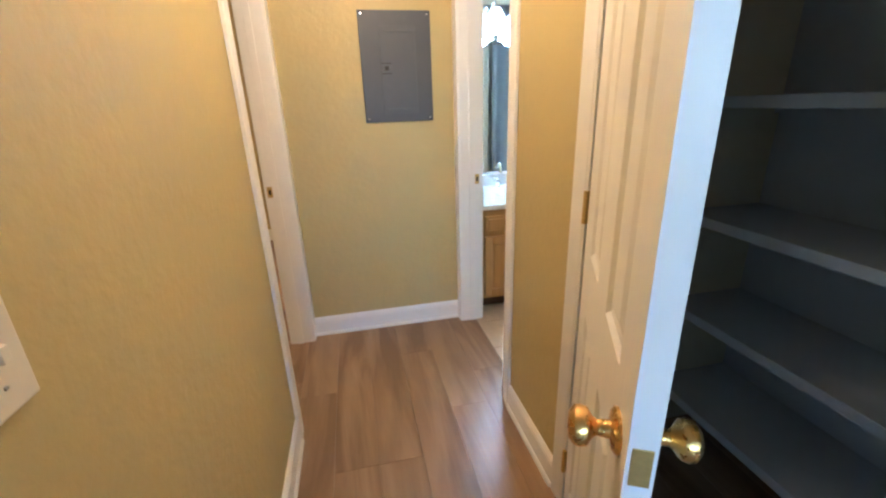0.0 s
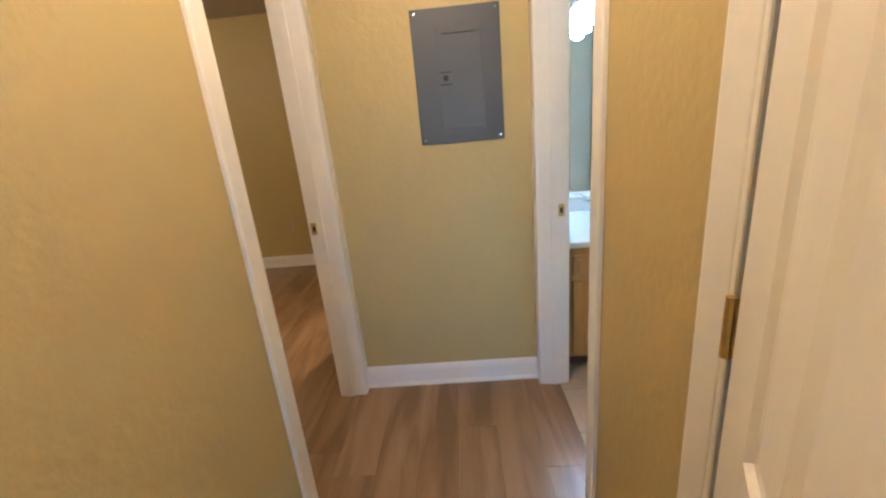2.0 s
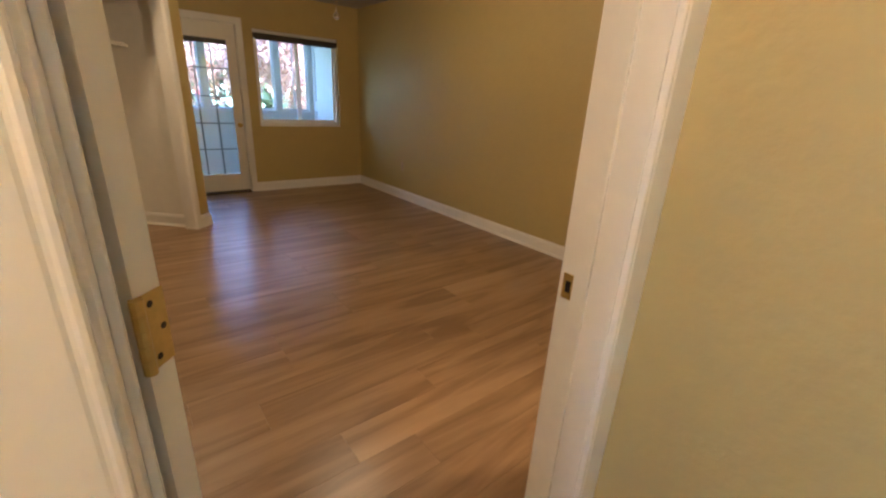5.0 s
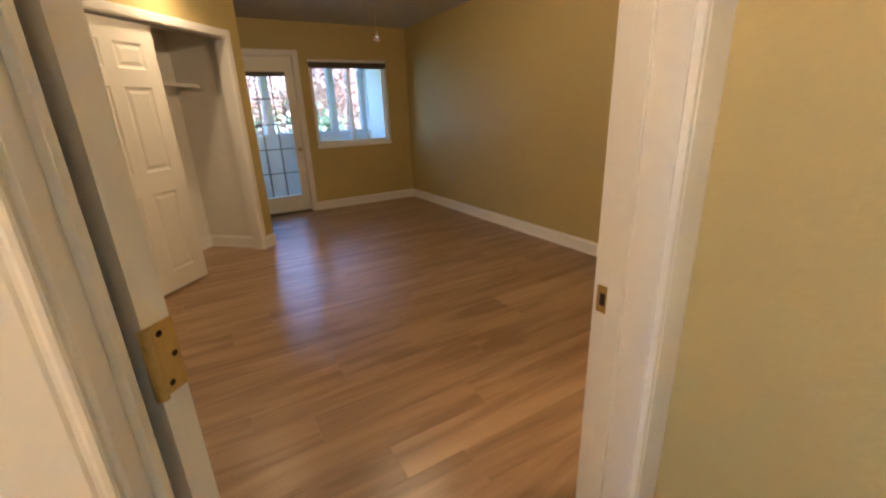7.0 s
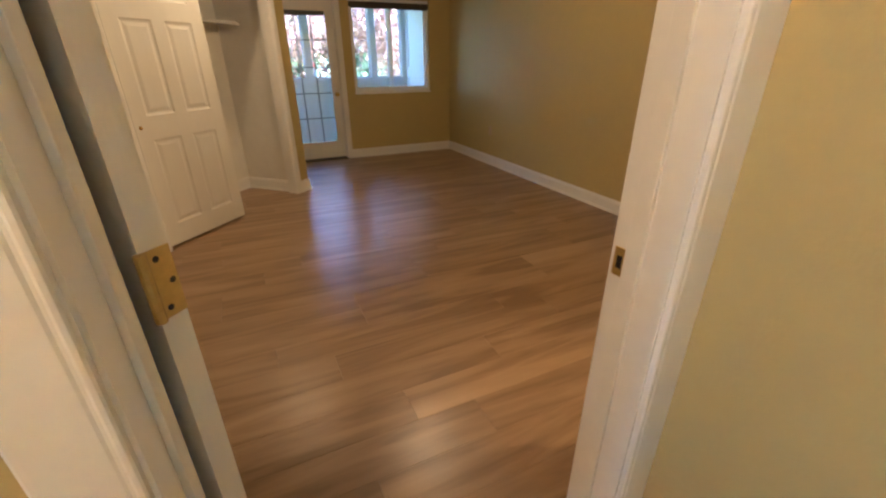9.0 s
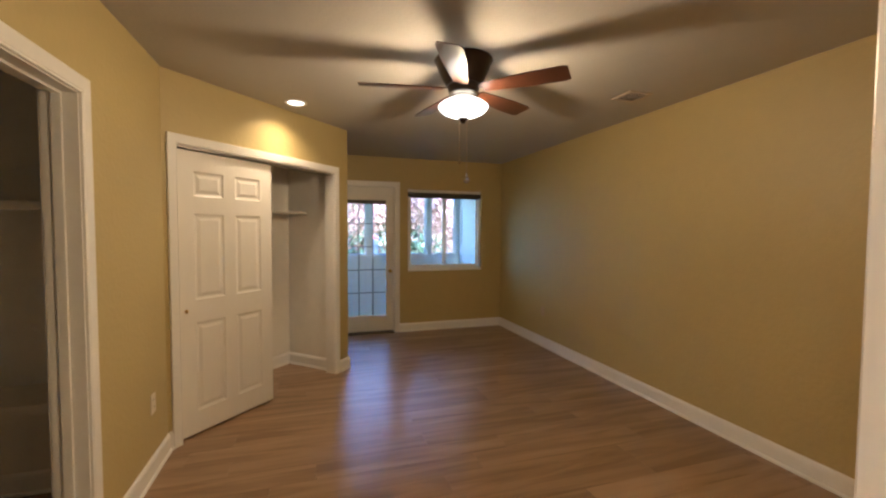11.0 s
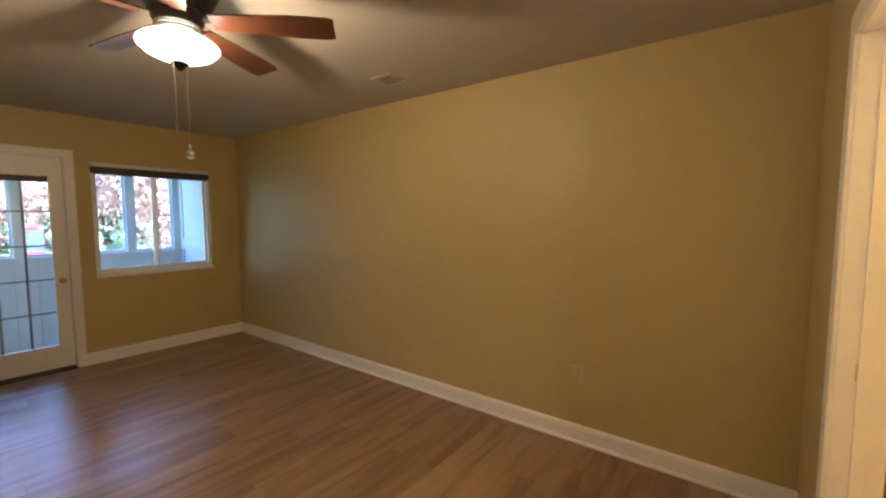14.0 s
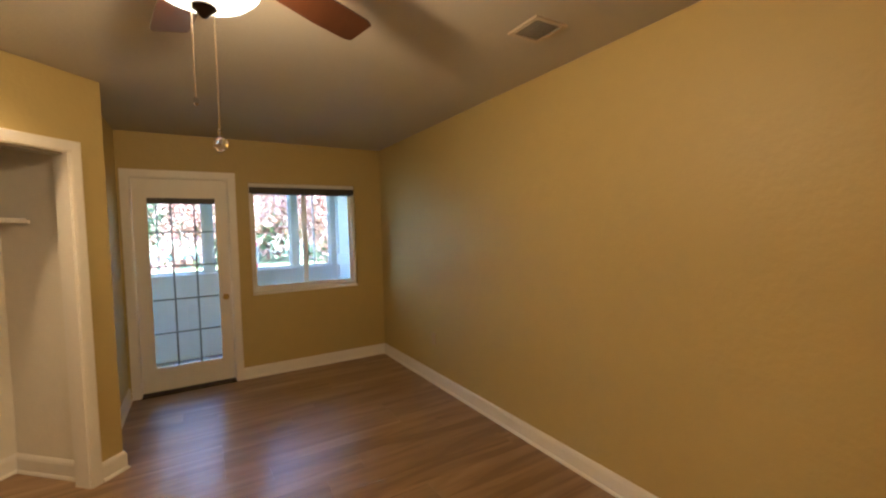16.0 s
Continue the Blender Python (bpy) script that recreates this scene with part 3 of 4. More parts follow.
fau = thing("faucet", pose(1.17, 2.985, 0.745), "chrome two-handle gooseneck faucet", "faucet")
part("spout", sweep([(0, 0, 0), (0, 0, 0.07), (0, -0.005, 0.115), (0, -0.03, 0.145), (0, -0.065, 0.15), (0, -0.095, 0.13), (0, -0.105, 0.105)], [0.017, 0.013, 0.012, 0.011, 0.011, 0.011, 0.011], 12), CHROME, fau, smooth=True)
part("spout_base", lathe([(0, 0), (0.026, 0), (0.026, 0.006), (0.018, 0.02), (0.016, 0.04), (0, 0.04)]), CHROME, fau, smooth=True)
for x in (-0.1, 0.1):
    hd = part("handle", lathe([(0, 0), (0.025, 0), (0.025, 0.006), (0.014, 0.015), (0.018, 0.035), (0.020, 0.045), (0.011, 0.058), (0.013, 0.07), (0, 0.078)], pose(x, 0, 0)), CHROME, fau, smooth=True)
    part("lever", sweep([(x, 0, 0.07), (x * 1.25, -0.01, 0.082), (x * 1.7, -0.02, 0.088)], [0.007, 0.006, 0.004], 8), CHROME, hd, smooth=True)

mir = thing("mirror", pose(1.17, 3.089, 0.832), "large frameless wall mirror over the vanity", "mirror")
part("mirror_glass", boxes((-0.42, 0.405, -0.006, 0, 0, 1.10)), MIRROR, mir)

vl = thing("vanity_light", pose(1.23, 3.082, 1.95), "chrome vanity light bar with three frosted shades, lit", "wall lamp")
part("back_plate", boxes((-0.28, 0.28, -0.025, 0, -0.045, 0.045), bevel=0.006), CHROME, vl)
for x in (-0.2, 0.0, 0.2):
    arm = part("arm", sweep([(x, -0.02, 0.0), (x, -0.08, 0.045), (x, -0.13, 0.04), (x, -0.145, 0.0)], 0.008, 8), CHROME, vl, smooth=True)
    part("shade", lathe([(0.025, 0.0), (0.035, -0.01), (0.055, -0.05), (0.072, -0.11), (0.078, -0.15), (0.074, -0.148), (0.05, -0.05), (0.0, -0.012)], pose(x, -0.145, 0.0), 20), SHADEG, arm, "frosted bell shade, lit", smooth=True).visible_shadow = False

tr = thing("towel_ring", pose(1.95, 3.089, 1.15), "chrome towel ring on the wall", "towel ring")
part("mount", boxes((-0.025, 0.025, -0.02, 0, -0.025, 0.025), bevel=0.005), CHROME, tr)
part("post", sweep([(0, -0.015, 0), (0, -0.05, 0)], 0.009), CHROME, tr)
part("ring", sweep([(0.075 * math.sin(a), -0.05, -0.075 + 0.075 * math.cos(a)) for a in [k * math.pi / 12 for k in range(25)]], 0.005, 8), CHROME, tr, smooth=True)

tb = thing("towel_bar", pose(2.599, 1.75, 1.30), "chrome towel bar on the wall", "towel bar")
for y in (-0.25, 0.25):
    part("post", lathe([(0, 0), (0.024, 0), (0.022, 0.008), (0.010, 0.014), (0.010, 0.06), (0, 0.062)], pose(0, y, 0, 0, -90, 0), 14), CHROME, tb, smooth=True)
part("bar", sweep([(-0.05, -0.25, 0), (-0.05, 0.25, 0)], 0.008), CHROME, tb)

toi = thing("toilet", pose(1.97, 2.82, 0), "white porcelain toilet beside the vanity", "toilet")
part("tank", boxes((-0.21, 0.21, 0.06, 0.25, 0.36, 0.73), bevel=0.02), PORC, toi, smooth=True)
part("tank_lid", boxes((-0.225, 0.225, 0.045, 0.26, 0.73, 0.765), bevel=0.012), PORC, toi, smooth=True)
part("bowl", lathe([(0, 0), (0.12, 0), (0.11, 0.15), (0.15, 0.28), (0.19, 0.37), (0.185, 0.39), (0, 0.385)], pose(0, -0.17, 0) @ Matrix.Diagonal((1, 1.25, 1, 1))), PORC, toi, smooth=True)
part("seat_lid", lathe([(0, 0.39), (0.195, 0.39), (0.195, 0.415), (0.16, 0.425), (0, 0.427)], pose(0, -0.17, 0) @ Matrix.Diagonal((1, 1.25, 1, 1))), PORC, toi, smooth=True)

rod = thing("curtain_rod", pose(1.6, 1.44, 1.98), "chrome shower curtain rod", "rod")
part("rod", sweep([(0, 0, 0), (1.0, 0, 0)], 0.012), CHROME, rod)
for x in (0.0, 0.985):
    part("flange", lathe([(0, 0), (0.03, 0), (0.028, 0.008), (0.014, 0.015), (0, 0.015)], pose(x, 0, 0, 0, 90, 0), 16), CHROME, rod, smooth=True)
cur = thing("shower_curtain", pose(1.62, 1.44, 0.22), "pale blue fabric shower curtain, drawn closed", "shower curtain")
bm = bmesh.new()
rows = [[bm.verts.new((0.94 * k / 90, off + (0.020 - 0.008 * z / 1.74) * math.sin(k * 0.33 + 0.9 * math.sin(k * 0.11)), z)) for k in range(91)] for z in (0.0, 0.6, 1.2, 1.74) for off in (0.0,)]
for p, q in zip(rows, rows[1:]):
    for k in range(90):
        bm.faces.new((p[k], p[k + 1], q[k + 1], q[k]))
bmesh.ops.solidify(bm, geom=bm.faces[:], thickness=0.003)
part("cloth", bm, CURTAIN, cur, smooth=True)
for k in range(12):
    part("curtain_ring", sweep([(0.03 + 0.08 * k, 0.018 * math.cos(a), 1.757 + 0.024 * math.sin(a)) for a in [j * math.pi / 6 for j in range(13)]], 0.0022, 6), CHROME, cur)
tub = thing("bathtub", pose(1.6, 0.62, 0), "white enamel bathtub behind the curtain", "bathtub")
part("shell", boxes((0.001, 0.999, 0.001, 0.76, 0, 0.40), bevel=0.03), PORC, tub, smooth=True)

# ---- bedroom ----
FX, FY = -2.61, 2.80
fan = thing("ceiling_fan", pose(FX, FY, 2.485), "dark bronze hugger ceiling fan with five mahogany blades and lit bowl", "ceiling fan")
part("housing", lathe([(0, -0.025), (0.172, -0.025), (0.176, -0.034), (0.166, -0.046), (0.150, -0.09), (0.120, -0.15), (0.105, -0.175), (0, -0.175)], n=40), BRONZE, fan, smooth=True)
part("rotor", lathe([(0, -0.174), (0.090, -0.174), (0.096, -0.182), (0.094, -0.205), (0.084, -0.222), (0, -0.222)], n=36), BRONZE, fan, smooth=True)
part("light_collar", lathe([(0, -0.221), (0.078, -0.221), (0.086, -0.226), (0.082, -0.231), (0.088, -0.236), (0.084, -0.241), (0.088, -0.249), (0.084, -0.256), (0.090, -0.262), (0, -0.262)], n=36), mat("pewter_collar", (0.42, 0.38, 0.33), 0.25, metal=0.9), fan, "ribbed pewter collar", smooth=True)
part("bowl", lathe([(0.087, -0.2625), (0.100, -0.266), (0.128, -0.280), (0.145, -0.294), (0.149, -0.303), (0.145, -0.313), (0.120, -0.336), (0.080, -0.354), (0.040, -0.366), (0.012, -0.369), (0, -0.369)], n=40), BOWL, fan, "frosted glass bowl, lit", smooth=True).visible_shadow = False
part("finial", lathe([(0, -0.366), (0.030, -0.367), (0.033, -0.373), (0.020, -0.384), (0.009, -0.398), (0, -0.402)], n=16), BRONZE, fan, smooth=True)
for k in range(5):
    spin = pose(0, 0, 0, 0, 0, 45 + 72 * k)
    tilt = spin @ pose(0, 0, -0.200, -13, 0, 0)
    bm = bmesh.new()
    n = 18
    outline = []
    for i in range(n + 1):
        f = i / n
        x = 0.125 + 0.495 * f
        w = 0.043 + 0.025 * min(1, f * 1.6)
        if f > 0.93:
            w *= math.sqrt(max(0.0, 1 - ((f - 0.93) / 0.075) ** 2)) * 0.25 + 0.75
        outline.append((x, w))
    ring = [(x, w) for x, w in outline] + [(x, -w) for x, w in reversed(outline)]
    lo, hi = [bm.verts.new(tilt @ Vector((x, y, -0.003))) for x, y in ring], [bm.verts.new(tilt @ Vector((x, y, 0.003))) for x, y in ring]
    bm.faces.new(lo), bm.faces.new(hi)
    for i in range(len(ring)):
        j = (i + 1) % len(ring)
        bm.faces.new((lo[i], lo[j], hi[j], hi[i]))
    blade = part("blade", bm, BLADE, fan, "dark mahogany blade")
    part("blade_iron", boxes((0.085, 0.17, -0.016, 0.016, 0.0035, 0.009), (0.16, 0.225, -0.034, 0.034, 0.0035, 0.007), m=tilt, bevel=0.001), BRONZE, blade)
for x, y, z in ((0.0, 0.024, -0.695), (0.02, -0.03, -0.62)):
    ch = part("pull_chain", sweep([(x * 0.6, y, -0.385 if x == 0 else -0.34), (x * 0.9, y, -0.45), (x, y, z)], 0.0022, 6), mat("chain_brass", (0.6, 0.5, 0.35), 0.35, metal=1.0), fan)
    if x == 0:
        part("chain_link", lathe([(0, z + 0.004), (0.005, z), (0.006, z - 0.01), (0.004, z - 0.02), (0, z - 0.022)], pose(x, y, 0), 10), CHROME, ch)
        part("crystal_ball", lathe([(0.020 * math.sin(a), z - 0.042 - 0.020 * math.cos(a)) for a in [math.pi * j / 10 for j in range(11)]], pose(x, y, 0), 10), CRYSTAL, ch, "faceted crystal ball")
    else:
        part("fob", lathe([(0, z), (0.006, z - 0.004), (0.007, z - 0.018), (0, z - 0.026)], pose(x, y, 0), 10), CHROME, ch)

can = thing("recessed_light", pose(-3.80, 1.815, H), "round recessed ceiling downlight, lit", "ceiling light")
part("trim_ring", lathe([(0.062, 0.0), (0.085, 0.0), (0.087, -0.004), (0.082, -0.008), (0.064, -0.006)], n=32), TRIM, can, smooth=True)
part("lens", lathe([(0, -0.0035), (0.064, -0.004), (0.064, -0.001), (0, -0.001)], n=32), DISC, can).visible_shadow = False

vent = thing("ceiling_vent", pose(-2.81, 4.225, H, 0, 0, 0), "beige slotted ceiling air vent", "vent")
part("frame", boxes((-0.10, 0.10, -0.10, -0.08, -0.010, 0), (-0.10, 0.10, 0.08, 0.10, -0.010, 0), (-0.10, -0.08, -0.08, 0.08, -0.010, 0), (0.08, 0.10, -0.08, 0.08, -0.010, 0)), VENTM, vent)
part("backing", boxes((-0.08, 0.08, -0.08, 0.08, -0.003, -0.001)), DARKM, vent)
for k in range(8):
    part("slat", boxes((-0.08, 0.08, -0.007, 0.007, -0.001, 0.001), m=pose(0, -0.07 + 0.02 * k, -0.006, 32, 0, 0)), VENTM, vent)


def outlet(m, label, material):
    o = thing("wall_outlet", m, label, "outlet", "bedroom outlets")
    part("plate", boxes((-0.036, 0.036, 0, 0.006, -0.058, 0.058), bevel=0.003), material, o)
    for z in (-0.02, 0.02):
        r = part("receptacle", boxes((-0.016, 0.016, 0.006, 0.0075, z - 0.014, z + 0.014), bevel=0.0007), material, o)
        for x in (-0.006, 0.006):
            part("slot", boxes((x - 0.0012, x + 0.0012, 0.0076, 0.0079, z - 0.004, z + 0.006)), DARKM, r)


outlet(F_SOUTH @ pose(-3.03, 0, 0.42), "tan duplex outlet on the wall beside the closet", PLASTIC)
outlet(F_NORTH @ pose(1.58, 0, 0.455), "tan duplex outlet on the long wall", TANPL)
outlet(F_NORTH @ pose(4.74, 0, 0.44), "tan duplex outlet near the window", TANPL)

# sliding closet doors, both pushed to one side
for d, s, lab in ((-0.025, -0.862, "white six-panel sliding closet door"), (-0.068, -0.845, "white sliding closet door behind the front one")):
    sd = thing("sliding_door", F_DIAG @ pose(s, d, 0.018), lab, "sliding door", "closet doors")
    six_panel(sd, 0.755, 1.955, 0.034, [(0.105, 0.33), (0.425, 0.65)], [(0.155, 0.775), (0.935, 1.53), (1.65, 1.82)], DOORW)
    part("finger_pull", lathe([(0, 0.001), (0.008, 0.001), (0.012, 0.002), (0.013, 0.0), (0, 0.0)], pose(0.715, 0.0, 0.865, -90, 0, 0), 14), BRASS, sd, "small brass finger pull", smooth=True)
track = thing("door_track", F_DIAG @ pose(-0.845, -0.055, 1.995), "metal sliding door track under the head", "track")
part("rail", boxes((-0.74, 0.74, -0.045, 0.04, -0.012, 0)), mat("track_metal", (0.35, 0.32, 0.28), 0.4, metal=0.8), track)

cs = thing("closet_shelf", F_DIAG @ pose(-0.83, -0.495, 1.632), "white closet shelf with hanging rail", "shelf")
part("board", boxes((-0.82, 0.82, -0.175, 0.065, -0.014, 0.0), bevel=0.002), CLOSET, cs)
part("cleat", boxes((-0.82, 0.82, -0.178, -0.160, -0.075, -0.014)), CLOSET, cs)
part("end_bracket", boxes((-0.825, -0.812, -0.16, 0.085, -0.034, -0.014)), CLOSET, cs)
part("rail", sweep([(-0.82, 0.078, -0.022), (0.82, 0.078, -0.022)], 0.0075), CLOSET, cs)

for z in (1.57, 0.60):
    ws = thing("closet_shelf", pose(-2.87, 0.24, z), "white walk-in closet shelf", "shelf", "walk-in closet shelves")
    part("board", boxes((-0.149, 0.17, -0.59, 0.66, -0.02, 0), bevel=0.002), CLOSET, ws)
    part("lip", boxes((0.17, 0.19, -0.59, 0.66, -0.045, 0.001), bevel=0.002), CLOSET, ws)

# glazed porch door: fifteen lights
gd = thing("glazed_door", F_WEST @ pose(-3.036, -0.045, 0.012), "white fifteen-light glazed door to the porch, closed", "door")
GX0, GX1, GZ0, GZ1, DW, DH = 0.098, 0.675, 0.235, 1.845, 0.777, 2.03
part("stile", boxes((0, GX0, -0.044, 0, 0, DH), bevel=0.0015), DOORW, gd)
part("stile", boxes((GX1, DW, -0.044, 0, 0, DH), bevel=0.0015), DOORW, gd)
part("bottom_rail", boxes((GX0, GX1, -0.044, 0, 0, GZ0)), DOORW, gd)
part("top_rail", boxes((GX0, GX1, -0.044, 0, GZ1, DH)), DOORW, gd)
for i in (1, 2):
    x = GX0 + (GX1 - GX0) * i / 3
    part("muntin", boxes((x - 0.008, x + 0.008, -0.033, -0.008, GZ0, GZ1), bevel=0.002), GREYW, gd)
for i in range(1, 5):
    z = GZ0 + (GZ1 - GZ0) * i / 5
    for j in range(3):
        a, b = GX0 + (GX1 - GX0) * j / 3, GX0 + (GX1 - GX0) * (j + 1) / 3
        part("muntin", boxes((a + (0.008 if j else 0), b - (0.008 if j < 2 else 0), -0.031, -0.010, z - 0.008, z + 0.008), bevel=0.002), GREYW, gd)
for i in range(5):
    for j in range(3):
        a, b = GX0 + (GX1 - GX0) * j / 3, GX0 + (GX1 - GX0) * (j + 1) / 3
        z0, z1 = GZ0 + (GZ1 - GZ0) * i / 5, GZ0 + (GZ1 - GZ0) * (i + 1) / 5
        part("pane", boxes((a, b, -0.0225, -0.0185, z0, z1)), GLASS, gd).visible_shadow = False
for side, a, b in (("bead", GX0, GX0 + 0.012), ("bead", GX1 - 0.012, GX1)):
    part(side, boxes((a, b, -0.002, 0.006, GZ0, GZ1), bevel=0.002), DOORW, gd)
part("blind_roll", boxes((GX0 + 0.01, GX1 - 0.01, -0.006, 0.012, GZ1 - 0.05, GZ1 + 0.005), bevel=0.004), BLIND, gd, "dark rolled-up blind at the head of the glass")
part("sweep", boxes((0, DW, -0.044, 0.003, -0.010, 0.012)), BLIND, gd, "dark door sweep")
knob(gd, 0.05, 0.0, 0.86, 1, DULLB, 0.9)
structure("threshold", boxes((-3.04, -2.255, -0.14, 0.03, -0.01, 0.010), m=F_WEST, bevel=0.004), BRONZE, "dark metal door threshold", "threshold")

# sliding window
win = tagged(new("window_1"), label="white vinyl horizontal sliding window, closed", category="window", kind="structure")
W0, W1, Z0, Z1 = -4.36, -3.235, 0.885, 2.03
part("window_frame", boxes((W0, W1, -0.125, -0.045, Z0, Z0 + 0.035), (W0, W1, -0.125, -0.045, Z1 - 0.04, Z1), (W0, W0 + 0.03, -0.125, -0.045, Z0 + 0.035, Z1 - 0.04), (W1 - 0.03, W1, -0.125, -0.045, Z0 + 0.035, Z1 - 0.04), m=F_WEST, bevel=0.002), VINYL, win)
mid = (W0 + W1) / 2
for a, b, d in ((W0 + 0.03, mid + 0.02, -0.105), (mid - 0.02, W1 - 0.03, -0.070)):
    sash = part("sash", boxes((a, b, d - 0.012, d + 0.012, Z0 + 0.035, Z0 + 0.062), (a, b, d - 0.012, d + 0.012, Z1 - 0.072, Z1 - 0.04), (a, a + 0.022, d - 0.012, d + 0.012, Z0 + 0.062, Z1 - 0.072), (b - 0.022, b, d - 0.012, d + 0.012, Z0 + 0.062, Z1 - 0.072), m=F_WEST, bevel=0.0015), VINYL, win)
    part("pane", boxes((a + 0.02, b - 0.02, d - 0.002, d + 0.002, Z0 + 0.066, Z1 - 0.07), m=F_WEST), GLASS, sash).visible_shadow = False
part("window_sill", boxes((W0, W1, -0.045, 0.012, Z0 - 0.022, Z0 + 0.002), m=F_WEST, bevel=0.003), TRIM, win)
bl = thing("roller_blind", F_WEST @ pose(mid, -0.026, 1.955), "dark roller blind rolled up in the window head", "blind")
part("cassette", boxes((-0.555, 0.555, -0.024, 0.022, -0.030, 0.032), bevel=0.006), BLIND, bl)
part("hem_bar", boxes((-0.53, 0.53, -0.004, 0.004, -0.044, -0.030)), BLIND, bl)
for x in (-0.542, 0.542):
    part("bracket", boxes((x - 0.006, x + 0.006, -0.015, 0.015, 0.032, 0.075)), VINYL, bl)

# ---- porch and outdoors ----
structure("porch_floor", boxes((-7.6, -6.105, 0.6, 4.7, -0.16, -0.08)), DECK, "grey painted porch floor", "porch floor")
structure("porch_ceiling", boxes((-7.62, -6.105, 0.6, 4.7, 2.42, 2.5)), PORCHW, "white porch ceiling", "ceiling")
structure("wall_porch_knee", boxes((-7.55, -7.45, 0.6, 4.6, -0.08, 0.97), (-7.57, -7.42, 0.6, 4.6, 0.97, 1.01), m=I4), PORCHW, "white boarded porch knee wall", "wall")
for k in range(20):
    part("board", boxes((-7.45, -7.441, 0.62 + 0.2 * k, 0.814 + 0.2 * k, -0.06, 0.95), bevel=0.003), PORCHW, bpy.data.objects["wall_porch_knee"])
structure("wall_porch_side", boxes((-7.55, -6.106, 4.56, 4.65, -0.08, 2.42)), PORCHW, "white painted porch side wall", "wall")
side = bpy.data.objects["wall_porch_side"]
for z0, z1 in ((0.15, 1.05), (1.15, 2.3)):
    part("panel_moulding", boxes((-7.35, -6.35, 4.545, 4.56, z0, z0 + 0.03), (-7.35, -6.35, 4.545, 4.56, z1 - 0.03, z1), (-7.35, -7.32, 4.545, 4.56, z0 + 0.03, z1 - 0.03), (-6.38, -6.35, 4.545, 4.56, z0 + 0.03, z1 - 0.03)), PORCHW, side)
structure("wall_porch_south", boxes((-7.55, -6.106, 0.6, 0.68, -0.08, 2.42)), PORCHW, "white painted porch end wall", "wall")
structure("porch_beam", boxes((-7.56, -7.44, 0.6, 4.6, 2.22, 2.42)), PORCHW, "white porch header beam", "beam")
for y in (0.72, 1.80, 2.88, 3.96, 4.52):
    post = thing("porch_post", pose(-7.5, y, 1.01), "white square porch post", "post", "porch posts")
    part("shaft", boxes((-0.045, 0.045, -0.045, 0.045, 0, 1.21), bevel=0.004), PORCHW, post)
    part("cap", boxes((-0.055, 0.055, -0.055, 0.055, 1.15, 1.19), bevel=0.003), PORCHW, post)
for y0 in (0.765, 1.845, 2.925, 4.005):
    y1 = y0 + (0.99 if y0 < 3.9 else 0.47)
    ps = thing("porch_screen", pose(-7.5, y0, 1.01), "thin white-framed porch glazing panel", "screen", "porch screens")
    part("frame", boxes((-0.012, 0.012, 0, 0.025, 0, 1.21), (-0.012, 0.012, y1 - y0 - 0.025, y1 - y0, 0, 1.21), (-0.012, 0.012, 0.025, y1 - y0 - 0.025, 0, 0.03), (-0.012, 0.012, 0.025, y1 - y0 - 0.025, 1.18, 1.21)), PORCHW, ps)
    part("bar", boxes((-0.008, 0.008, (y1 - y0) / 2 - 0.009, (y1 - y0) / 2 + 0.009, 0.03, 1.18)), PORCHW, ps)

bm = bmesh.new()
vs = [[bm.verts.new((x, y, -0.45 + (0.004 * max(0, -x - 12) if x < -12 else 0))) for y in (-600, -60, -20, -8, 0, 4, 8, 14, 24, 60, 600)] for x in (-900, -120, -60, -40, -28, -20, -14, -10, -7.6, 3, 60)]
for p, q in zip(vs, vs[1:]):
    for k in range(10):
        bm.faces.new((p[k], p[k + 1], q[k + 1], q[k]))
structure("ground", bm, GRASS, "sunlit green lawn beyond the porch", "ground")

sg = thing("yard_sign", pose(-18, 4.5, -0.43), "dark yard sign with red bands on a post", "sign")
part("post", boxes((-0.03, 0.03, -0.03, 0.03, 0, 1.6)), BARK, sg)
part("board", boxes((0.03, 0.05, -0.21, 0.21, 0.66, 1.70), bevel=0.004), SIGNB, sg)
for z in (1.50, 0.68):
    part("red_band", boxes((0.051, 0.055, -0.18, 0.18, z, z + 0.16)), SIGNR, sg)


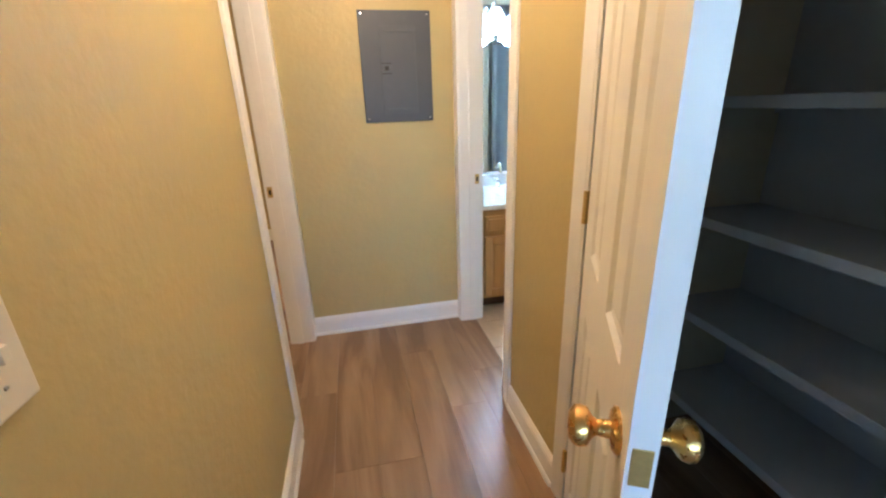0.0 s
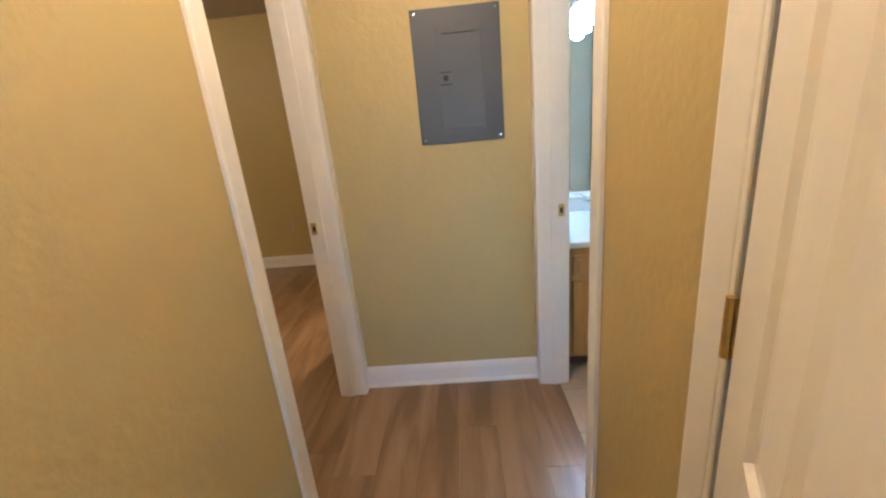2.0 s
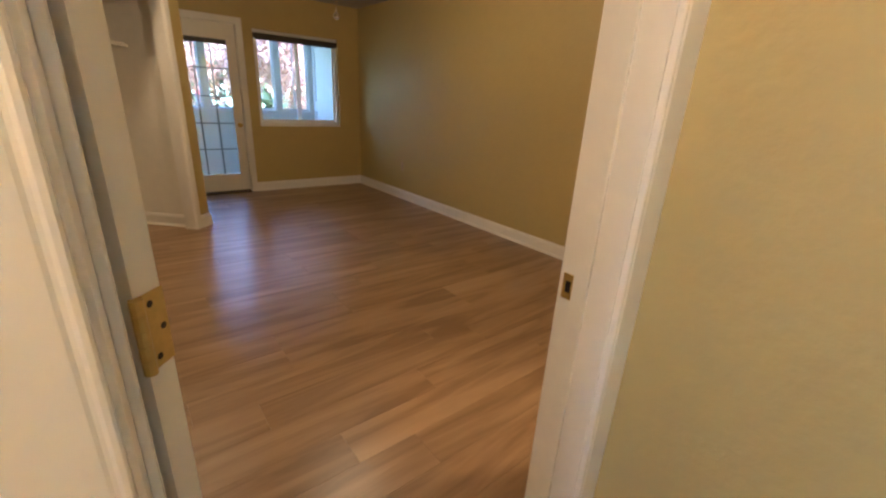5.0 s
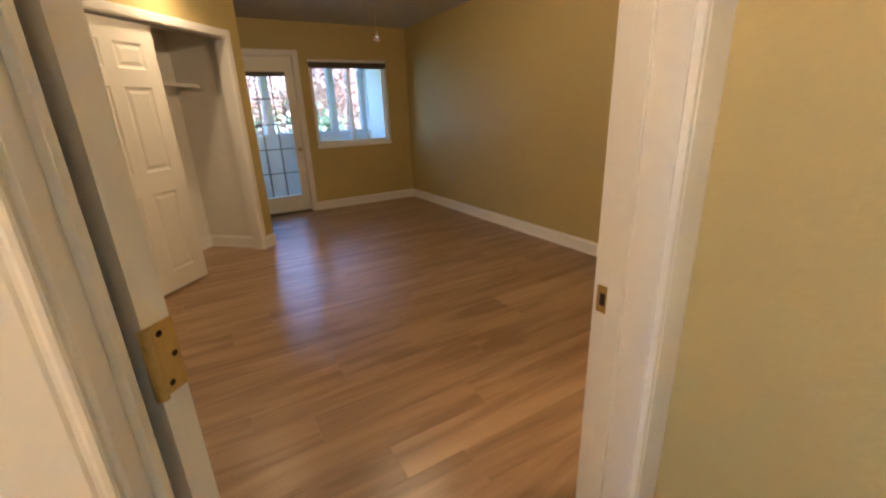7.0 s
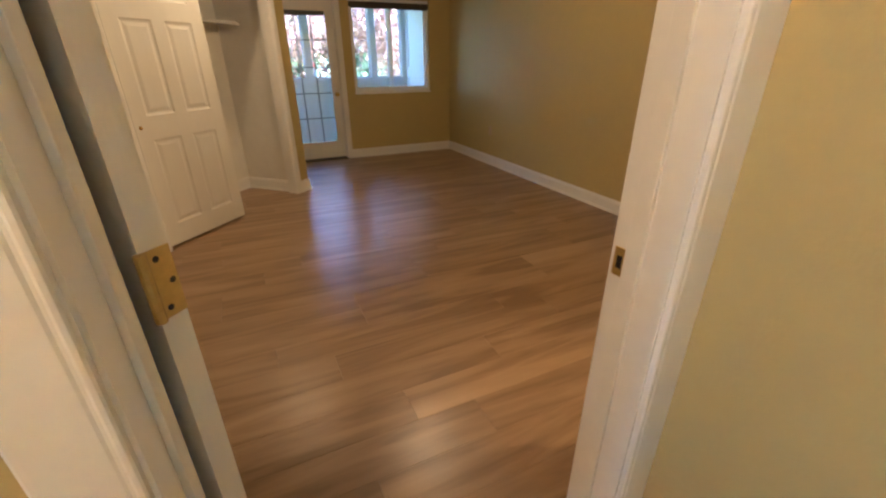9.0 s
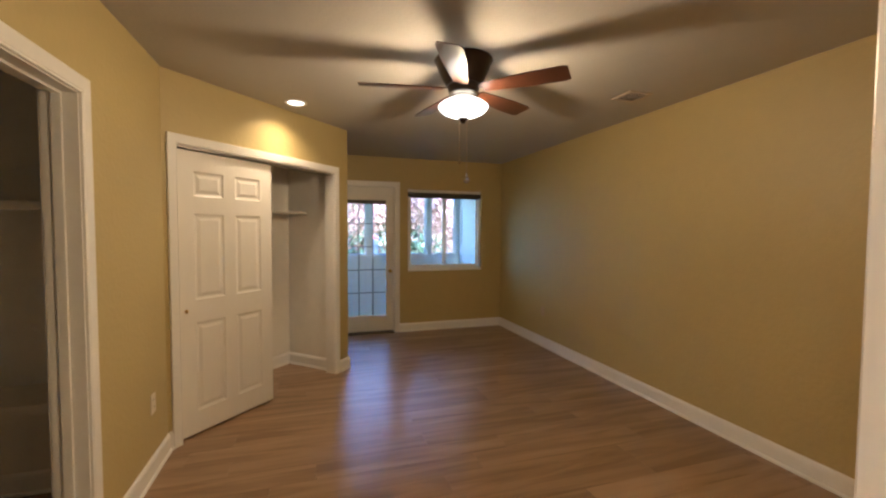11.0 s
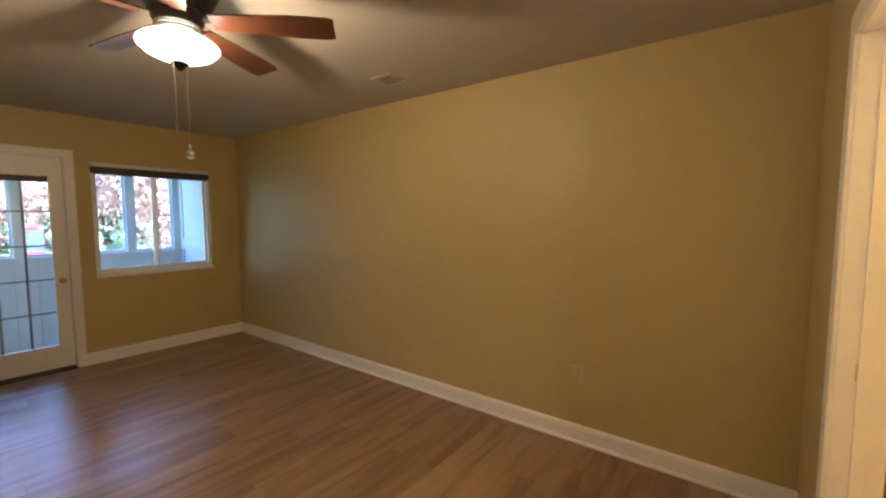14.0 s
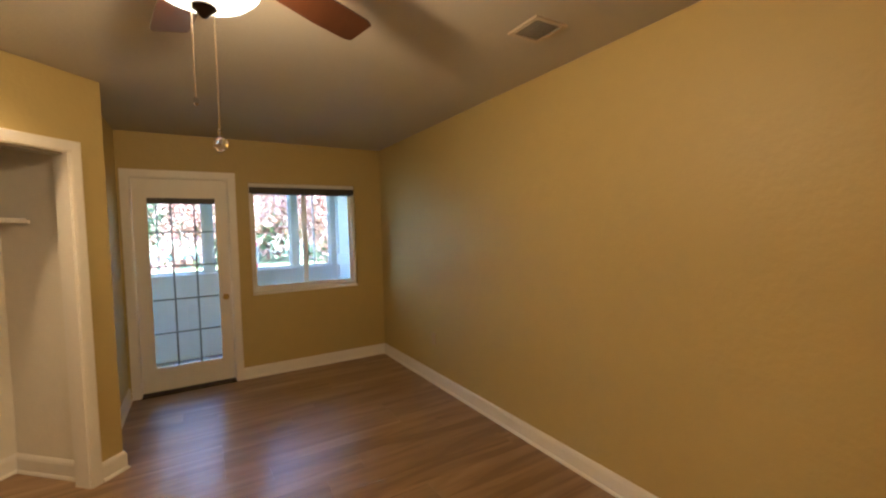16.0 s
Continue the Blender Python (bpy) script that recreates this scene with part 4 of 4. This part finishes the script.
def tree(x, y, height, spread, leaf, label, seed, n_leaf, kind):
    rnd = random.Random(seed)
    t = thing("tree", pose(x, y, -0.5), label, "tree", kind)
    bm = bmesh.new()
    tips = []
    fork = height * 0.28
    sweep([(0, 0, 0), (0.03, 0.02, fork * 0.5), (0.0, -0.03, fork), (0.05, 0.04, height * 0.55), (0.08, 0, height * 0.85)], [0.14, 0.11, 0.10, 0.06, 0.02], 8, bm)
    for k in range(11):
        a, z = k * 2.4 + rnd.random(), fork * (0.9 + 0.16 * k)
        r = spread * (0.55 + 0.5 * rnd.random())
        p0, p2 = Vector((0, 0, z)), Vector((r * math.cos(a), r * math.sin(a), z + height * (0.10 + 0.18 * rnd.random())))
        p1 = (p0 + p2) / 2 + Vector((0, 0, 0.2))
        sweep([p0, p1, p2], [0.05, 0.032, 0.010], 6, bm)
        tips += [(p0 * 0.35 + p2 * 0.65), p2, (p1 + p2) / 2, p2 + Vector((rnd.uniform(-0.4, 0.4), rnd.uniform(-0.4, 0.4), 0.3))]
    tips += [Vector((0.05, 0, height * f)) for f in (0.7, 0.8, 0.88, 0.95)]
    part("trunk", bm, BARK, t)
    verts, faces = [], []
    for i in range(n_leaf):
        c = rnd.choice(tips) + Vector((rnd.gauss(0, 0.32), rnd.gauss(0, 0.32), rnd.gauss(0, 0.26)))
        q = Euler((rnd.uniform(0, 6.3), rnd.uniform(0, 6.3), rnd.uniform(0, 6.3))).to_matrix()
        w = rnd.uniform(0.035, 0.075)
        k = len(verts)
        verts += [c + q @ Vector(v) * w for v in ((-1, 0, 0), (0, -0.55, 0.12), (1.1, 0, 0), (0, 0.55, 0.12))]
        faces.append((k, k + 1, k + 2, k + 3))
    me = bpy.data.meshes.new("crown")
    me.from_pydata([tuple(v) for v in verts], [], faces)
    me.materials.append(leaf)
    c = new("crown", me)
    c.parent = t
    return t


tree(-11.5, 5.6, 4.2, 1.5, LEAFR, "red-leaved ornamental maple outside the porch", 3, 11000, "garden trees")
tree(-14.5, 3.0, 5.0, 1.7, LEAFR, "pale red-leaved tree outside the porch", 5, 9000, "garden trees")
tree(-13.0, 0.6, 5.5, 1.9, LEAFG, "green leafy tree outside the porch", 8, 11000, "garden trees")
tree(-17.0, 7.8, 6.0, 2.2, LEAFG, "green leafy tree outside the porch", 9, 9000, "garden trees")
tree(-12.0, -2.6, 5.5, 2.0, LEAFG, "green leafy tree outside the porch", 12, 7000, "garden trees")

def woods(leaf, label, seed, n):
    rnd = random.Random(seed)
    heads = [(rnd.uniform(-46, -28), rnd.uniform(-14, 26), rnd.uniform(0.6, 8.5), rnd.uniform(0.7, 1.5)) for _ in range(70)]
    verts, faces = [], []
    for i in range(n):
        x, y, z, r = rnd.choice(heads)
        c = Vector((x + rnd.gauss(0, r), y + rnd.gauss(0, r), max(-0.2, z + rnd.gauss(0, r * 0.7))))
        q = Euler((rnd.uniform(0, 6.3), rnd.uniform(0, 6.3), rnd.uniform(0, 6.3))).to_matrix()
        w = rnd.uniform(0.22, 0.46)
        k = len(verts)
        verts += [tuple(c + q @ Vector(v) * w) for v in ((-1, 0, 0), (0, -0.6, 0.15), (1.1, 0, 0), (0, 0.6, 0.15))]
        faces.append((k, k + 1, k + 2, k + 3))
    me = bpy.data.meshes.new("far_woods")
    me.from_pydata(verts, [], faces)
    me.materials.append(leaf)
    tagged(new("far_woods", me), label=label, category="woods", kind="stuff")


woods(LEAFG, "green foliage of the far woods behind the lawn", 21, 16000)
woods(LEAFR, "reddish autumn foliage of the far woods", 22, 9000)

# ---- floor pieces ----
def plank(x0, x1, y0, y1, c=0.0005):
    w, l = x1 - x0, y1 - y0
    key = (round(w, 4), round(l, 4))
    if key not in plank.made:
        bm = bmesh.new()
        lo = [bm.verts.new(v) for v in ((0, 0, -0.012), (w, 0, -0.012), (w, l, -0.012), (0, l, -0.012))]
        me_ = [bm.verts.new(v) for v in ((0, 0, -c), (w, 0, -c), (w, l, -c), (0, l, -c))]
        hi = [bm.verts.new(v) for v in ((c, c, 0), (w - c, c, 0), (w - c, l - c, 0), (c, l - c, 0))]
        for p, q in ((lo, me_), (me_, hi)):
            for k in range(4):
                bm.faces.new((p[k], p[(k + 1) % 4], q[(k + 1) % 4], q[k]))
        bm.faces.new(hi)
        bmesh.ops.recalc_face_normals(bm, faces=bm.faces)
        me = bpy.data.meshes.new("plank")
        bm.to_mesh(me)
        bm.free()
        me.materials.append(FLOORW)
        plank.made[key] = me
    ob = new("plank", plank.made[key])
    ob.location = (x0, y0, 0)
    ob.parent = floor
    return ob


plank.made = {}
floor = tagged(new("floor"), label="brown oak-look vinyl plank floor", category="floor", kind="structure")
rnd = random.Random(4)
PW, PL, GAP = 0.178, 1.22, 0.0003
col = 0
x = 0.70
while x > -5.98:
    x0 = max(x - PW, -5.98)
    lo, hi = (-1.5, 2.44) if x0 > -0.40 else (-0.4, 4.70)
    if x0 < -3.05:
        lo = 0.30
    if x0 < -4.1:
        lo = 1.0
    y = lo - rnd.choice((0.1, 0.35, 0.6, 0.85, 1.1))
    while y < hi:
        a, b = max(y, lo), min(y + PL, hi)
        if b - a > 0.02:
            plank(x0 + GAP, x - GAP, a + GAP, b - GAP)
        y += PL
    x -= PW
# linen closet boards
for k in range(5):
    plank(0.701 + 0.16 * k, 0.86 + 0.16 * k, -0.1, 1.25)
# second bathroom boards
for k in range(10):
    plank(-0.34 + 0.18 * k, -0.161 + 0.18 * k, 2.6 if k < 6 else 3.22, 4.68)

tiles = tagged(new("floor_bathroom"), label="beige square tile bathroom floor", category="floor", kind="structure")
part("grout_bed", boxes((0.702, 2.6, 1.37, 3.09, -0.012, -0.002)), GROUT, tiles)
bm = boxes((0, 0.302, 0, 0.302, -0.004, 0.001), bevel=0.0012)
tile_ob = part("tile", bm, TILE, tiles)
tile_ob.location = (0.704, 1.375, 0)
for i in range(7):
    for j in range(6):
        if i or j:
            ob = new("tile", tile_ob.data)
            ob.location = (0.704 + 0.306 * i, 1.375 + 0.306 * j, 0)
            ob.parent = tiles
